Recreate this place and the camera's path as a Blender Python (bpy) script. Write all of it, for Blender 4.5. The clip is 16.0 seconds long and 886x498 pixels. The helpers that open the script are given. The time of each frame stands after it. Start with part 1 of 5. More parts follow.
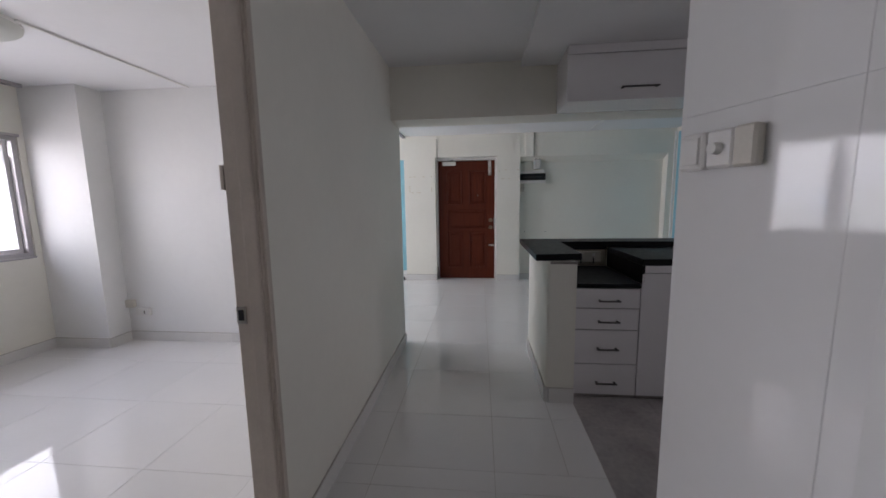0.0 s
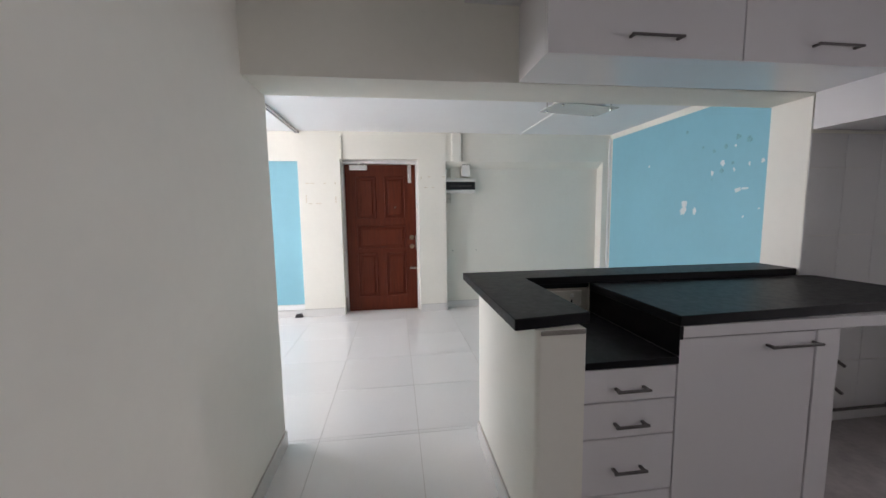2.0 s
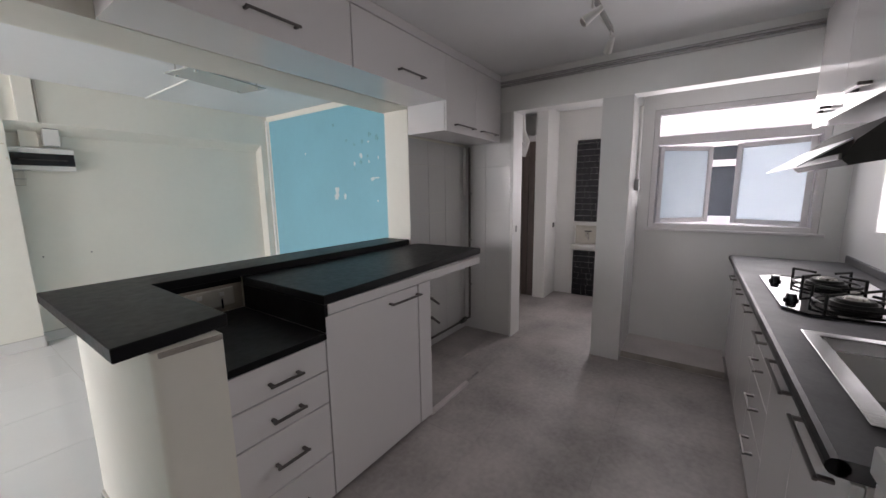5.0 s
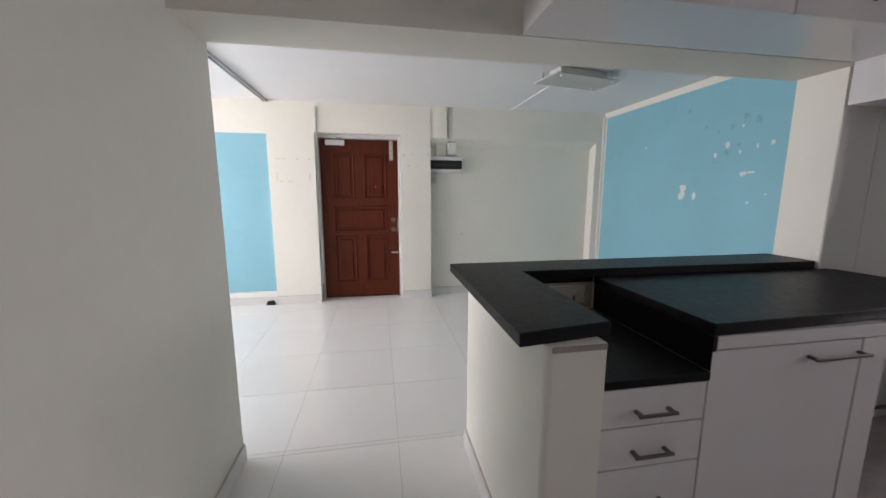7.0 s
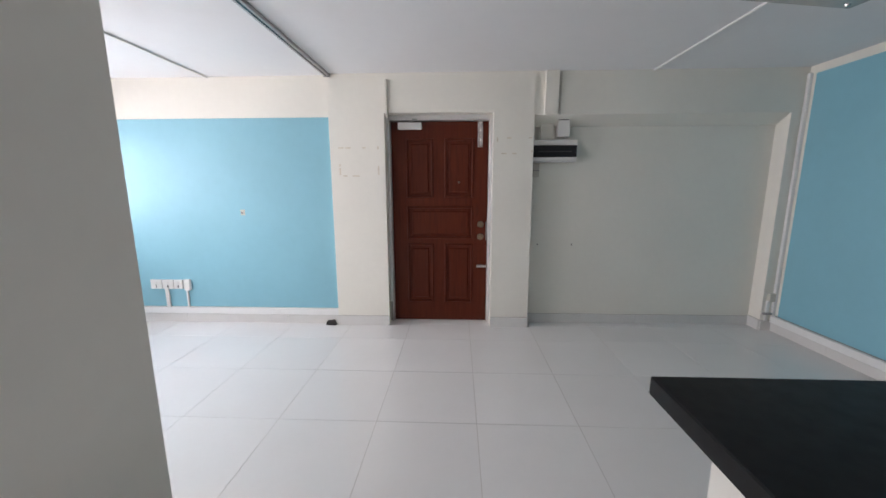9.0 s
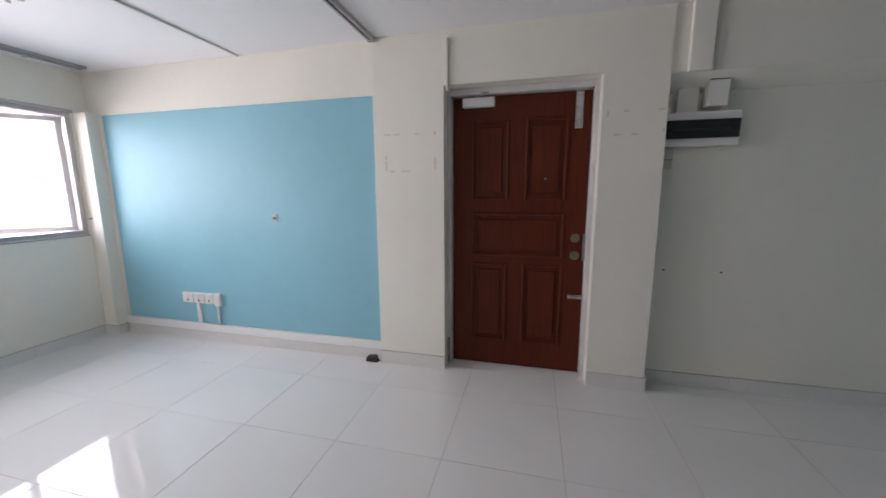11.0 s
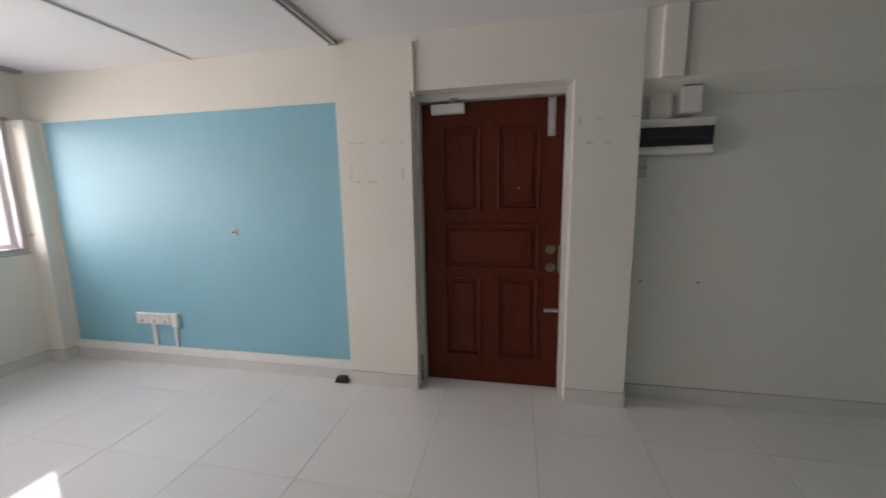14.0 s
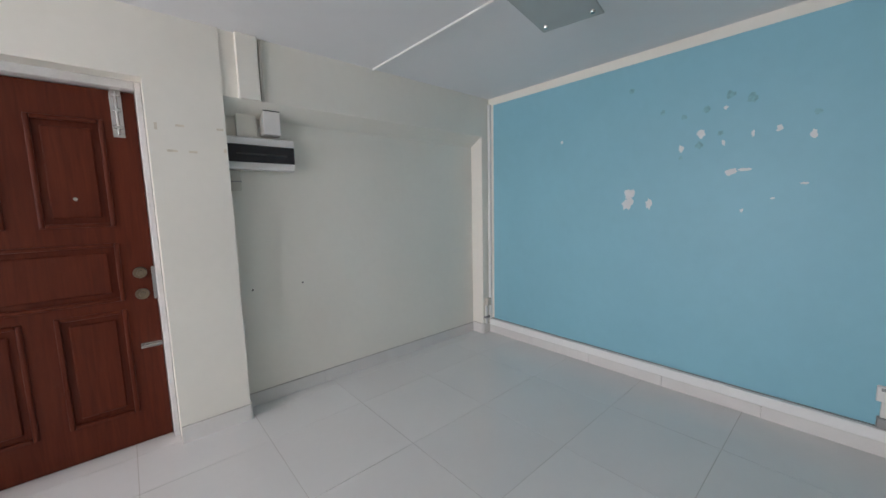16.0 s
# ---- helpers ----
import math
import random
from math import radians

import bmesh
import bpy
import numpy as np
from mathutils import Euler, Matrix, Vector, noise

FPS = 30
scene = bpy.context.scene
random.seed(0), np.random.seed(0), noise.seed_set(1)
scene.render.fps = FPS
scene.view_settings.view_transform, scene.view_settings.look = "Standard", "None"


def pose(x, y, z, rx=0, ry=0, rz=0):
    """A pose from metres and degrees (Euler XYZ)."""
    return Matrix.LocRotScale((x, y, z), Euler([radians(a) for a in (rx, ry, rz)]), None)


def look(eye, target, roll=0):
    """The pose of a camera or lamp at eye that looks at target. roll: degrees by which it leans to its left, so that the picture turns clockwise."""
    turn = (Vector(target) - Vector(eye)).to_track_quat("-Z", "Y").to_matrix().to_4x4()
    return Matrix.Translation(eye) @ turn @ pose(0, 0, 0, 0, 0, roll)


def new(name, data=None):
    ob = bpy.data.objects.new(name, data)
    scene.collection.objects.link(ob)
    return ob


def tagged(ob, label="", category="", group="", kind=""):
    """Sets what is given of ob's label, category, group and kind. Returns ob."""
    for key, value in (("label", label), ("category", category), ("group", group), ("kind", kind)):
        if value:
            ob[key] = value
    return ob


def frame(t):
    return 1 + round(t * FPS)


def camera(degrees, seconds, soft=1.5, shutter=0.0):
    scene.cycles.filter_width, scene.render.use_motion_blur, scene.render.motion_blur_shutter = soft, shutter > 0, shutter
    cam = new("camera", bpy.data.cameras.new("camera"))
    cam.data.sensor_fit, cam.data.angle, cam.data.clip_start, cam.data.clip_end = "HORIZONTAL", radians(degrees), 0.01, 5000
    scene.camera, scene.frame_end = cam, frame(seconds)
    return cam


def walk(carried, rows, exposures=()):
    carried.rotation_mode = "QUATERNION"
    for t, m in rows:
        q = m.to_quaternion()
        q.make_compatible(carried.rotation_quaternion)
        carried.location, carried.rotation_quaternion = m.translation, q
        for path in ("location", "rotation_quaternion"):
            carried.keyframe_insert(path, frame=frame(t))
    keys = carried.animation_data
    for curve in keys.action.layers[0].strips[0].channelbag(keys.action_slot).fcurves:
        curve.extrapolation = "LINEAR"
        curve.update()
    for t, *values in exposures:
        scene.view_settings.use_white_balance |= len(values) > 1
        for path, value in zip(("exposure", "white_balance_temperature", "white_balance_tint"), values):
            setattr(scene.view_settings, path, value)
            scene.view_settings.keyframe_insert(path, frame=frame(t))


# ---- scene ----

cam = camera(101.5, 16.0, shutter=0.2)
PATH = [
    (0, (0.206, 0.728, 1.352), (0.002, 2.7, 1.09), -0.9),
    (0.5, (0.182, 1.014, 1.37), (0.047, 2.993, 1.116), -0.9),
    (1, (0.081, 1.277, 1.378), (0.172, 3.254, 1.092), -1.1),
    (1.5, (0.114, 1.588, 1.371), (0.365, 3.553, 1.094), -0.7),
    (2, (0.167, 1.908, 1.375), (0.422, 3.881, 1.169), -0.8),
    (2.5, (0.25, 2.017, 1.373), (1.013, 3.839, 1.057), -0.7),
    (3, (0.284, 1.989, 1.378), (1.682, 3.398, 1.128), -0.5),
    (3.2, (0.276, 1.98, 1.383), (1.819, 3.23, 1.145), -0.4),
    (5.3, (0.342, 1.899, 1.378), (1.965, 3.026, 1.066), -0.8),
    (5.5, (0.336, 1.914, 1.374), (1.883, 3.143, 1.065), -0.8),
    (6, (0.303, 1.972, 1.371), (1.452, 3.579, 1.056), -0.5),
    (6.5, (0.237, 2.057, 1.38), (0.843, 3.938, 1.074), -0.1),
    (7, (0.201, 2.206, 1.374), (0.544, 4.152, 1.065), 0.1),
    (7.5, (0.166, 2.446, 1.396), (0.493, 4.4, 1.121), 0.1),
    (8, (0.165, 2.728, 1.367), (0.347, 4.693, 1.042), 0.0),
    (8.5, (0.189, 3.049, 1.405), (0.182, 5.025, 1.101), -0.1),
    (8.7, (0.174, 3.158, 1.402), (0.127, 5.129, 1.065), -0.1),
    (10.8, (0.126, 4.225, 1.353), (-0.238, 6.164, 1.027), -0.4),
    (11, (0.088, 4.279, 1.36), (-0.389, 6.195, 1.042), -0.3),
    (11.5, (-0.004, 4.353, 1.408), (-1.042, 6.034, 1.1), -0.3),
    (12, (-0.03, 4.402, 1.42), (-1.509, 5.717, 1.133), -0.2),
    (12.5, (-0.073, 4.379, 1.41), (-1.705, 5.503, 1.141), 0.1),
    (13, (-0.054, 4.412, 1.413), (-1.589, 5.669, 1.162), -0.1),
    (13.5, (0.052, 4.436, 1.42), (-0.994, 6.118, 1.143), -0.7),
    (14, (0.152, 4.439, 1.418), (-0.243, 6.375, 1.111), -1.0),
    (14.5, (0.231, 4.396, 1.398), (0.54, 6.348, 1.088), -1.0),
    (15, (0.3, 4.347, 1.36), (1.158, 6.13, 1.071), -1.3),
    (15.5, (0.338, 4.315, 1.381), (1.534, 5.892, 1.096), -1.1),
    (16, (0.344, 4.288, 1.362), (1.652, 5.782, 1.126), -1.3),
]
walk(cam, [(t, look(eye, target, roll)) for t, eye, target, roll in PATH],
     exposures=[(0, 2.5, 6500, 23), (0.5, 2.8, 6800, 25), (1.0, 3.25, 6900, 24), (1.5, 3.5, 6800, 23), (2.5, 3.3, 6700, 22), (3.0, 3.45, 6800, 22), (5.5, 3.45, 6900, 21), (6.5, 3.38, 6900, 22), (7.5, 3.2, 6800, 24), (8.5, 2.95, 6700, 24),
                (11, 2.35, 6700, 25), (11.5, 1.72, 6600, 23), (12.5, 1.35, 6600, 22), (13.5, 1.52, 6900, 24), (14.0, 2.15, 7200, 25), (14.5, 2.6, 7200, 24), (15.0, 2.88, 7100, 25), (16, 3.12, 6700, 23)])


# ---- light: overcast daylight through the windows ----
world = bpy.data.worlds.new("overcast_sky")
scene.world = world
world.use_nodes = True
wn, wl = world.node_tree.nodes, world.node_tree.links
sky = wn.new("ShaderNodeTexSky")
sky.sky_type, sky.sun_disc = "NISHITA", False
sky.sun_elevation, sky.sun_rotation = radians(60), radians(71)
sky.air_density, sky.dust_density = 1.0, 4.0
wl.new(sky.outputs[0], wn["Background"].inputs[0])
wn["Background"].inputs[1].default_value = 0.15
sun_data = bpy.data.lights.new("sun", "SUN")
sun_data.energy, sun_data.angle, sun_data.color = 1.5, radians(30), (1.0, 0.96, 0.9)
sun = new("sun", sun_data)
sun.matrix_world = look((37, 12.7, 67.8), (0, 0, 0))


def sky_window(x, y0, y1, z0, z1, face, radiance, colour, tilt=8):
    """Area lamp in a window's opening that stands in for the sky's light."""
    d = bpy.data.lights.new("window_daylight", "AREA")
    d.shape, d.size, d.size_y = "RECTANGLE", z1 - z0, y1 - y0
    d.energy, d.color = radiance * math.pi * (y1 - y0) * (z1 - z0), colour
    d.spread = radians(128)
    ob = new("window_daylight", d)
    ob.matrix_world = pose(x, (y0 + y1) / 2, (z0 + z1) / 2, 0, 90 - tilt if face < 0 else tilt - 90, 0)


sky_window(-4.035, 4.14, 6.70, 1.015, 2.02, 1, 1.0, (0.93, 0.97, 1.0))
sky_window(-4.035, 0.94, 3.63, 0.94, 1.945, 1, 0.53, (0.93, 0.97, 1.0))
sky_window(3.982, 1.20, 2.205, 1.07, 2.0, -1, 0.27, (0.95, 0.97, 1.0), 0)
sky_window(5.27, 2.40, 2.82, 0.94, 2.06, -1, 0.5, (0.95, 0.97, 1.0))

# ---- plan, in metres ----
CEIL = 2.42          # living room, corridor and bedroom
KCEIL = 2.375         # kitchen, slightly lower
CORR = -0.517        # corridor side of the bedroom wall
BEAM0, BEAM1, BEAMZ = 3.735, 4.03, 2.01
NX0, NX1 = 0.854, 3.12  # wall recess beside the entrance
PIER = 6.82          # front of the piers beside the entrance door
WINX = -3.915         # inner face of the window wall
BLUEX = 3.228         # blue wall of the dining side
BARX, BARY = 0.64, 3.072
KX = 3.42            # kitchen's far beam and piers


# ---- materials ----
def mat(name, col, rough=0.5, metal=0.0, var=0.06, scale=3.0, bump=0.0, bscale=120.0, spec=0.5, coat=0.0, rvar=0.0, random_tint=0.0, world_space=False):
    m = bpy.data.materials.new(name)
    m.use_nodes = True
    n, l = m.node_tree.nodes, m.node_tree.links
    b = n["Principled BSDF"]
    b.inputs["Roughness"].default_value, b.inputs["Metallic"].default_value = rough, metal
    b.inputs["Specular IOR Level"].default_value = spec
    b.inputs["Coat Weight"].default_value = coat
    tc = n.new("ShaderNodeTexCoord")
    at = n.new("ShaderNodeNewGeometry").outputs["Position"] if world_space else tc.outputs["Object"]
    if var or rvar:
        big = n.new("ShaderNodeTexNoise")
        big.inputs["Scale"].default_value, big.inputs["Detail"].default_value = scale, 6
        fine = n.new("ShaderNodeTexNoise")
        fine.inputs["Scale"].default_value, fine.inputs["Detail"].default_value = scale * 14, 4
        l.new(at, big.inputs["Vector"])
        l.new(at, fine.inputs["Vector"])
        mix = n.new("ShaderNodeMath")
        mix.operation = "MULTIPLY_ADD"
        mix.inputs[1].default_value = 0.35
        l.new(fine.outputs[0], mix.inputs[0])
        l.new(big.outputs[0], mix.inputs[2])
        ramp = n.new("ShaderNodeValToRGB")
        ramp.color_ramp.elements[0].position, ramp.color_ramp.elements[1].position = 0.4, 0.95
        ramp.color_ramp.elements[0].color = (*[min(1, c * (1 + var)) for c in col], 1)
        ramp.color_ramp.elements[1].color = (*[c * (1 - var) for c in col], 1)
        l.new(mix.outputs[0], ramp.inputs[0])
        src = ramp.outputs[0]
        if random_tint:
            info = n.new("ShaderNodeObjectInfo")
            mr = n.new("ShaderNodeMapRange")
            mr.inputs[3].default_value, mr.inputs[4].default_value = 1 - random_tint, 1.0
            l.new(info.outputs["Random"], mr.inputs[0])
            hsv = n.new("ShaderNodeHueSaturation")
            l.new(mr.outputs[0], hsv.inputs["Value"])
            l.new(src, hsv.inputs["Color"])
            src = hsv.outputs[0]
        l.new(src, b.inputs["Base Color"])
        if rvar:
            r = n.new("ShaderNodeMapRange")
            r.inputs[1].default_value, r.inputs[2].default_value = 0.35, 0.9
            r.inputs[3].default_value, r.inputs[4].default_value = rough, rough + rvar
            l.new(mix.outputs[0], r.inputs[0])
            l.new(r.outputs[0], b.inputs["Roughness"])
    else:
        b.inputs["Base Color"].default_value = (*col, 1)
    if bump:
        t = n.new("ShaderNodeTexNoise")
        t.inputs["Scale"].default_value, t.inputs["Detail"].default_value = bscale, 5
        l.new(tc.outputs["Object"], t.inputs["Vector"])
        bp = n.new("ShaderNodeBump")
        bp.inputs["Strength"].default_value, bp.inputs["Distance"].default_value = bump, 0.004
        l.new(t.outputs[0], bp.inputs["Height"])
        l.new(bp.outputs[0], b.inputs["Normal"])
    return m


def glass_mat(name, col, rough, weight=1.0):
    """Thin pane: mostly clear or milky, with a glossy skin."""
    m = bpy.data.materials.new(name)
    m.use_nodes = True
    n, l = m.node_tree.nodes, m.node_tree.links
    n.remove(n["Principled BSDF"])
    tr = n.new("ShaderNodeBsdfTransparent") if rough == 0 else n.new("ShaderNodeBsdfTranslucent")
    tr.inputs[0].default_value = (*col, 1)
    gl = n.new("ShaderNodeBsdfGlossy")
    gl.inputs["Roughness"].default_value = max(rough, 0.02)
    lw, pw, fr = n.new("ShaderNodeLayerWeight"), n.new("ShaderNodeMath"), n.new("ShaderNodeMapRange")
    lw.inputs["Blend"].default_value = 0.5
    pw.operation = "POWER"
    pw.inputs[1].default_value = 5
    fr.inputs[3].default_value, fr.inputs[4].default_value = 0.04, 0.9
    l.new(lw.outputs["Facing"], pw.inputs[0])
    l.new(pw.outputs[0], fr.inputs[0])
    mx = n.new("ShaderNodeMixShader")
    l.new(fr.outputs[0], mx.inputs[0])
    l.new(tr.outputs[0], mx.inputs[1])
    l.new(gl.outputs[0], mx.inputs[2])
    l.new(mx.outputs[0], n["Material Output"].inputs[0])
    return m


PAINT = mat("cream_wall_paint", (0.84, 0.82, 0.74), 0.62, var=0.035, scale=1.3, bump=0.05, bscale=90, spec=0.35)
PAINT_W = mat("white_wall_paint", (0.84, 0.84, 0.82), 0.5, var=0.03, scale=1.3, bump=0.05, bscale=90)
CEILP = mat("ceiling_paint", (0.84, 0.84, 0.84), 0.75, var=0.025, scale=0.9, bump=0.06, bscale=70)
BLUE = mat("light_blue_paint", (0.235, 0.52, 0.62), 0.5, var=0.05, scale=1.1, bump=0.05, bscale=80)
TILE = mat("polished_white_tile", (0.78, 0.77, 0.75), 0.035, var=0.025, scale=2.0, spec=0.5, rvar=0.025, random_tint=0.04, world_space=True)
GROUT = mat("grey_grout", (0.50, 0.47, 0.43), 0.9, var=0.15, scale=6)
SKIRT = mat("white_tile_skirting", (0.74, 0.73, 0.70), 0.2, var=0.04, scale=5)
WTILE = mat("glossy_white_wall_tile", (0.78, 0.78, 0.77), 0.06, var=0.02, scale=2, bump=0.02, bscale=3.5)
KFLOOR = mat("grey_kitchen_floor_tile", (0.39, 0.36, 0.35), 0.4, var=0.36, scale=2.4, bump=0.025, bscale=60, rvar=0.2, world_space=True)
LAM = mat("white_laminate", (0.78, 0.76, 0.76), 0.14, var=0.015, scale=2)
LAMG = mat("grey_green_laminate", (0.66, 0.68, 0.62), 0.25, var=0.02, scale=2)
BLACK = mat("black_stone_laminate", (0.006, 0.006, 0.007), 0.36, var=0.3, scale=30, rvar=0.1, spec=0.2)
GTOP = mat("grey_worktop", (0.10, 0.10, 0.105), 0.5, var=0.2, scale=6, rvar=0.1, spec=0.3)
HANDLE = mat("dark_pewter_metal", (0.16, 0.15, 0.145), 0.35, 0.9, var=0.1, scale=20)
STEEL = mat("stainless_steel", (0.55, 0.55, 0.55), 0.22, 1.0, var=0.05, scale=30)
CHROME = mat("brushed_chrome", (0.6, 0.58, 0.55), 0.25, 1.0, var=0.05, scale=30)
ALU = mat("aluminium_frame", (0.46, 0.44, 0.445), 0.4, 0.6, var=0.08, scale=15)
ALUC = mat("pale_aluminium_sash", (0.70, 0.68, 0.685), 0.4, 0.3, var=0.06, scale=15)
ALUW = mat("white_coated_frame", (0.72, 0.70, 0.71), 0.35, var=0.04, scale=9)
WHITEP = mat("white_plastic", (0.78, 0.77, 0.74), 0.3, var=0.03, scale=12)
BEIGEP = mat("aged_plastic", (0.62, 0.59, 0.52), 0.4, var=0.08, scale=12)
DARK = mat("black_plastic", (0.015, 0.016, 0.02), 0.2, var=0.1, scale=20)
GREYP = mat("grey_plastic", (0.30, 0.30, 0.29), 0.45, var=0.1, scale=20)
CONC = mat("rough_grey_mortar", (0.33, 0.30, 0.27), 0.9, var=0.25, scale=9, bump=0.5, bscale=60)
CLEAR = glass_mat("clear_glass", (0.975, 0.985, 0.985), 0)
FROST = glass_mat("frosted_glass", (0.86, 0.94, 0.98), 0.25)
DIFFU = mat("milky_diffuser", (0.62, 0.63, 0.58), 0.35, var=0.03, scale=8)


def wood_mat():
    m = bpy.data.materials.new("red_brown_stained_wood")
    m.use_nodes = True
    n, l = m.node_tree.nodes, m.node_tree.links
    b = n["Principled BSDF"]
    tc, mp = n.new("ShaderNodeTexCoord"), n.new("ShaderNodeMapping")
    mp.inputs["Scale"].default_value = (9, 9, 0.7)
    l.new(tc.outputs["Object"], mp.inputs["Vector"])
    w = n.new("ShaderNodeTexNoise")
    w.inputs["Scale"].default_value, w.inputs["Detail"].default_value, w.inputs["Distortion"].default_value = 5, 8, 0.6
    l.new(mp.outputs[0], w.inputs["Vector"])
    r = n.new("ShaderNodeValToRGB")
    r.color_ramp.elements[0].position, r.color_ramp.elements[1].position = 0.3, 0.75
    r.color_ramp.elements[0].color, r.color_ramp.elements[1].color = (0.085, 0.0155, 0.007, 1), (0.13, 0.026, 0.011, 1)
    l.new(w.outputs[0], r.inputs[0])
    l.new(r.outputs[0], b.inputs["Base Color"])
    b.inputs["Roughness"].default_value = 0.45
    b.inputs["Specular IOR Level"].default_value = 0.2
    bp = n.new("ShaderNodeBump")
    bp.inputs["Strength"].default_value, bp.inputs["Distance"].default_value = 0.06, 0.002
    l.new(w.outputs[0], bp.inputs["Height"])
    l.new(bp.outputs[0], b.inputs["Normal"])
    return m


WOOD = wood_mat()


def smudged_paint():
    """Cream paint with faint brownish hand smudges on one stretch of the wall."""
    m = PAINT.copy()
    m.name = "smudged_cream_paint"
    n, l = m.node_tree.nodes, m.node_tree.links
    b = n["Principled BSDF"]
    src = b.inputs["Base Color"].links[0].from_socket
    geo = n.new("ShaderNodeTexCoord")
    dist = n.new("ShaderNodeVectorMath")
    dist.operation = "DISTANCE"
    flat = n.new("ShaderNodeVectorMath")
    flat.operation = "MULTIPLY"
    flat.inputs[1].default_value = (1, 6, 1)
    l.new(geo.outputs["Object"], flat.inputs[0])
    dist.inputs[1].default_value = (-2.2, 24.4, 1.0)
    l.new(flat.outputs[0], dist.inputs[0])
    fall = n.new("ShaderNodeMapRange")
    fall.inputs[1].default_value, fall.inputs[2].default_value, fall.inputs[3].default_value, fall.inputs[4].default_value = 0.1, 0.75, 1.0, 0.0
    l.new(dist.outputs["Value"], fall.inputs[0])
    nz = n.new("ShaderNodeTexNoise")
    nz.inputs["Scale"].default_value, nz.inputs["Detail"].default_value = 3.5, 6
    l.new(geo.outputs["Object"], nz.inputs["Vector"])
    cut = n.new("ShaderNodeMapRange")
    cut.inputs[1].default_value, cut.inputs[2].default_value, cut.inputs[4].default_value = 0.40, 0.66, 0.85
    l.new(nz.outputs[0], cut.inputs[0])
    mul = n.new("ShaderNodeMath")
    mul.operation = "MULTIPLY"
    l.new(fall.outputs[0], mul.inputs[0])
    l.new(cut.outputs[0], mul.inputs[1])
    mix = n.new("ShaderNodeMix")
    mix.data_type = "RGBA"
    l.new(mul.outputs[0], mix.inputs[0])
    l.new(src, mix.inputs[6])
    mix.inputs[7].default_value = (0.50, 0.36, 0.25, 1)
    l.new(mix.outputs[2], b.inputs["Base Color"])
    return m


SMUDGE = smudged_paint()


# ---- building helpers ----
def box(bm, x0, x1, y0, y1, z0, z1, bev=0.0, seg=1):
    x0, x1, y0, y1, z0, z1 = min(x0, x1), max(x0, x1), min(y0, y1), max(y0, y1), min(z0, z1), max(z0, z1)
    c = ((x0 + x1) / 2, (y0 + y1) / 2, (z0 + z1) / 2)
    g = bmesh.ops.create_cube(bm, size=1, matrix=Matrix.LocRotScale(c, None, (x1 - x0, y1 - y0, z1 - z0)))
    if bev:
        es = list({e for v in g["verts"] for e in v.link_edges})
        bmesh.ops.bevel(bm, geom=es, offset=bev, segments=seg, affect="EDGES", profile=0.5)
    return bm


def cyl(bm, p, q, r0, r1=None, seg=16):
    p, q = Vector(p), Vector(q)
    d = q - p
    m = Matrix.Translation((p + q) / 2) @ d.to_track_quat("Z", "Y").to_matrix().to_4x4()
    bmesh.ops.create_cone(bm, cap_ends=True, segments=seg, radius1=r0, radius2=r0 if r1 is None else r1, depth=d.length, matrix=m)
    return bm


def tube(bm, pts, r, seg=8):
    for a, b in zip(pts, pts[1:]):
        cyl(bm, a, b, r, seg=seg)
    for p in pts[1:-1]:
        bmesh.ops.create_uvsphere(bm, u_segments=seg, v_segments=6, radius=r, matrix=Matrix.Translation(p))
    return bm


def mesh_of(name, bm, material):
    me = bpy.data.meshes.new(name)
    bm.normal_update()
    bm.to_mesh(me)
    bm.free()
    for mtl in (material if isinstance(material, (list, tuple)) else (material,)):
        me.materials.append(mtl)
    for p in me.polygons:
        p.use_smooth = False
    return me


def smooth(ob):
    for p in ob.data.polygons:
        p.use_smooth = True
    return ob


BASE = {}
ORIGIN = Vector()


def part(name, bm, material, parent, label=""):
    """A bmesh in world metres, as one mesh under a thing or a part."""
    at = BASE[parent.name]
    bmesh.ops.translate(bm, verts=bm.verts, vec=-at)
    ob = new(name, mesh_of(name, bm, material))
    ob.parent = parent
    BASE[ob.name] = at
    return tagged(ob, label)


def thing(name, x, y, z, label, category, group="", kind=""):
    ob = new(name)
    ob.location, ob.empty_display_size = Vector((x, y, z)) + ORIGIN, 0.1
    BASE[ob.name] = Vector((x, y, z))
    return tagged(ob, label, category, group, kind)


def solid(name, bm, material, label, category, group="", kind=""):
    return tagged(new(name, mesh_of(name, bm, material)), label, category, group, kind)


def boxes(*rows):
    bm = bmesh.new()
    for r in rows:
        box(bm, *r)
    return bm


def B(*a, **k):
    return box(bmesh.new(), *a, **k)


# ---- setting ----
S = dict(kind="structure")
WY0, WY1, WZ0, WZ1 = 4.10, 6.74, 0.975, 2.06       # living room window
BY0, BY1, BZ0, BZ1 = 0.9, 3.67, 0.90, 1.985        # bedroom window
KWX, KY0, KY1, KZ0, KZ1 = 3.97, 1.165, 2.235, 1.045, 2.03  # kitchen window
TW, TWY = 0.685, 1.675                             # tiled corridor wall
STY = 1.045                                       # wall behind the stove
YX = 5.22                                        # far wall of the yard
X0, X1 = WINX - 0.15, WINX


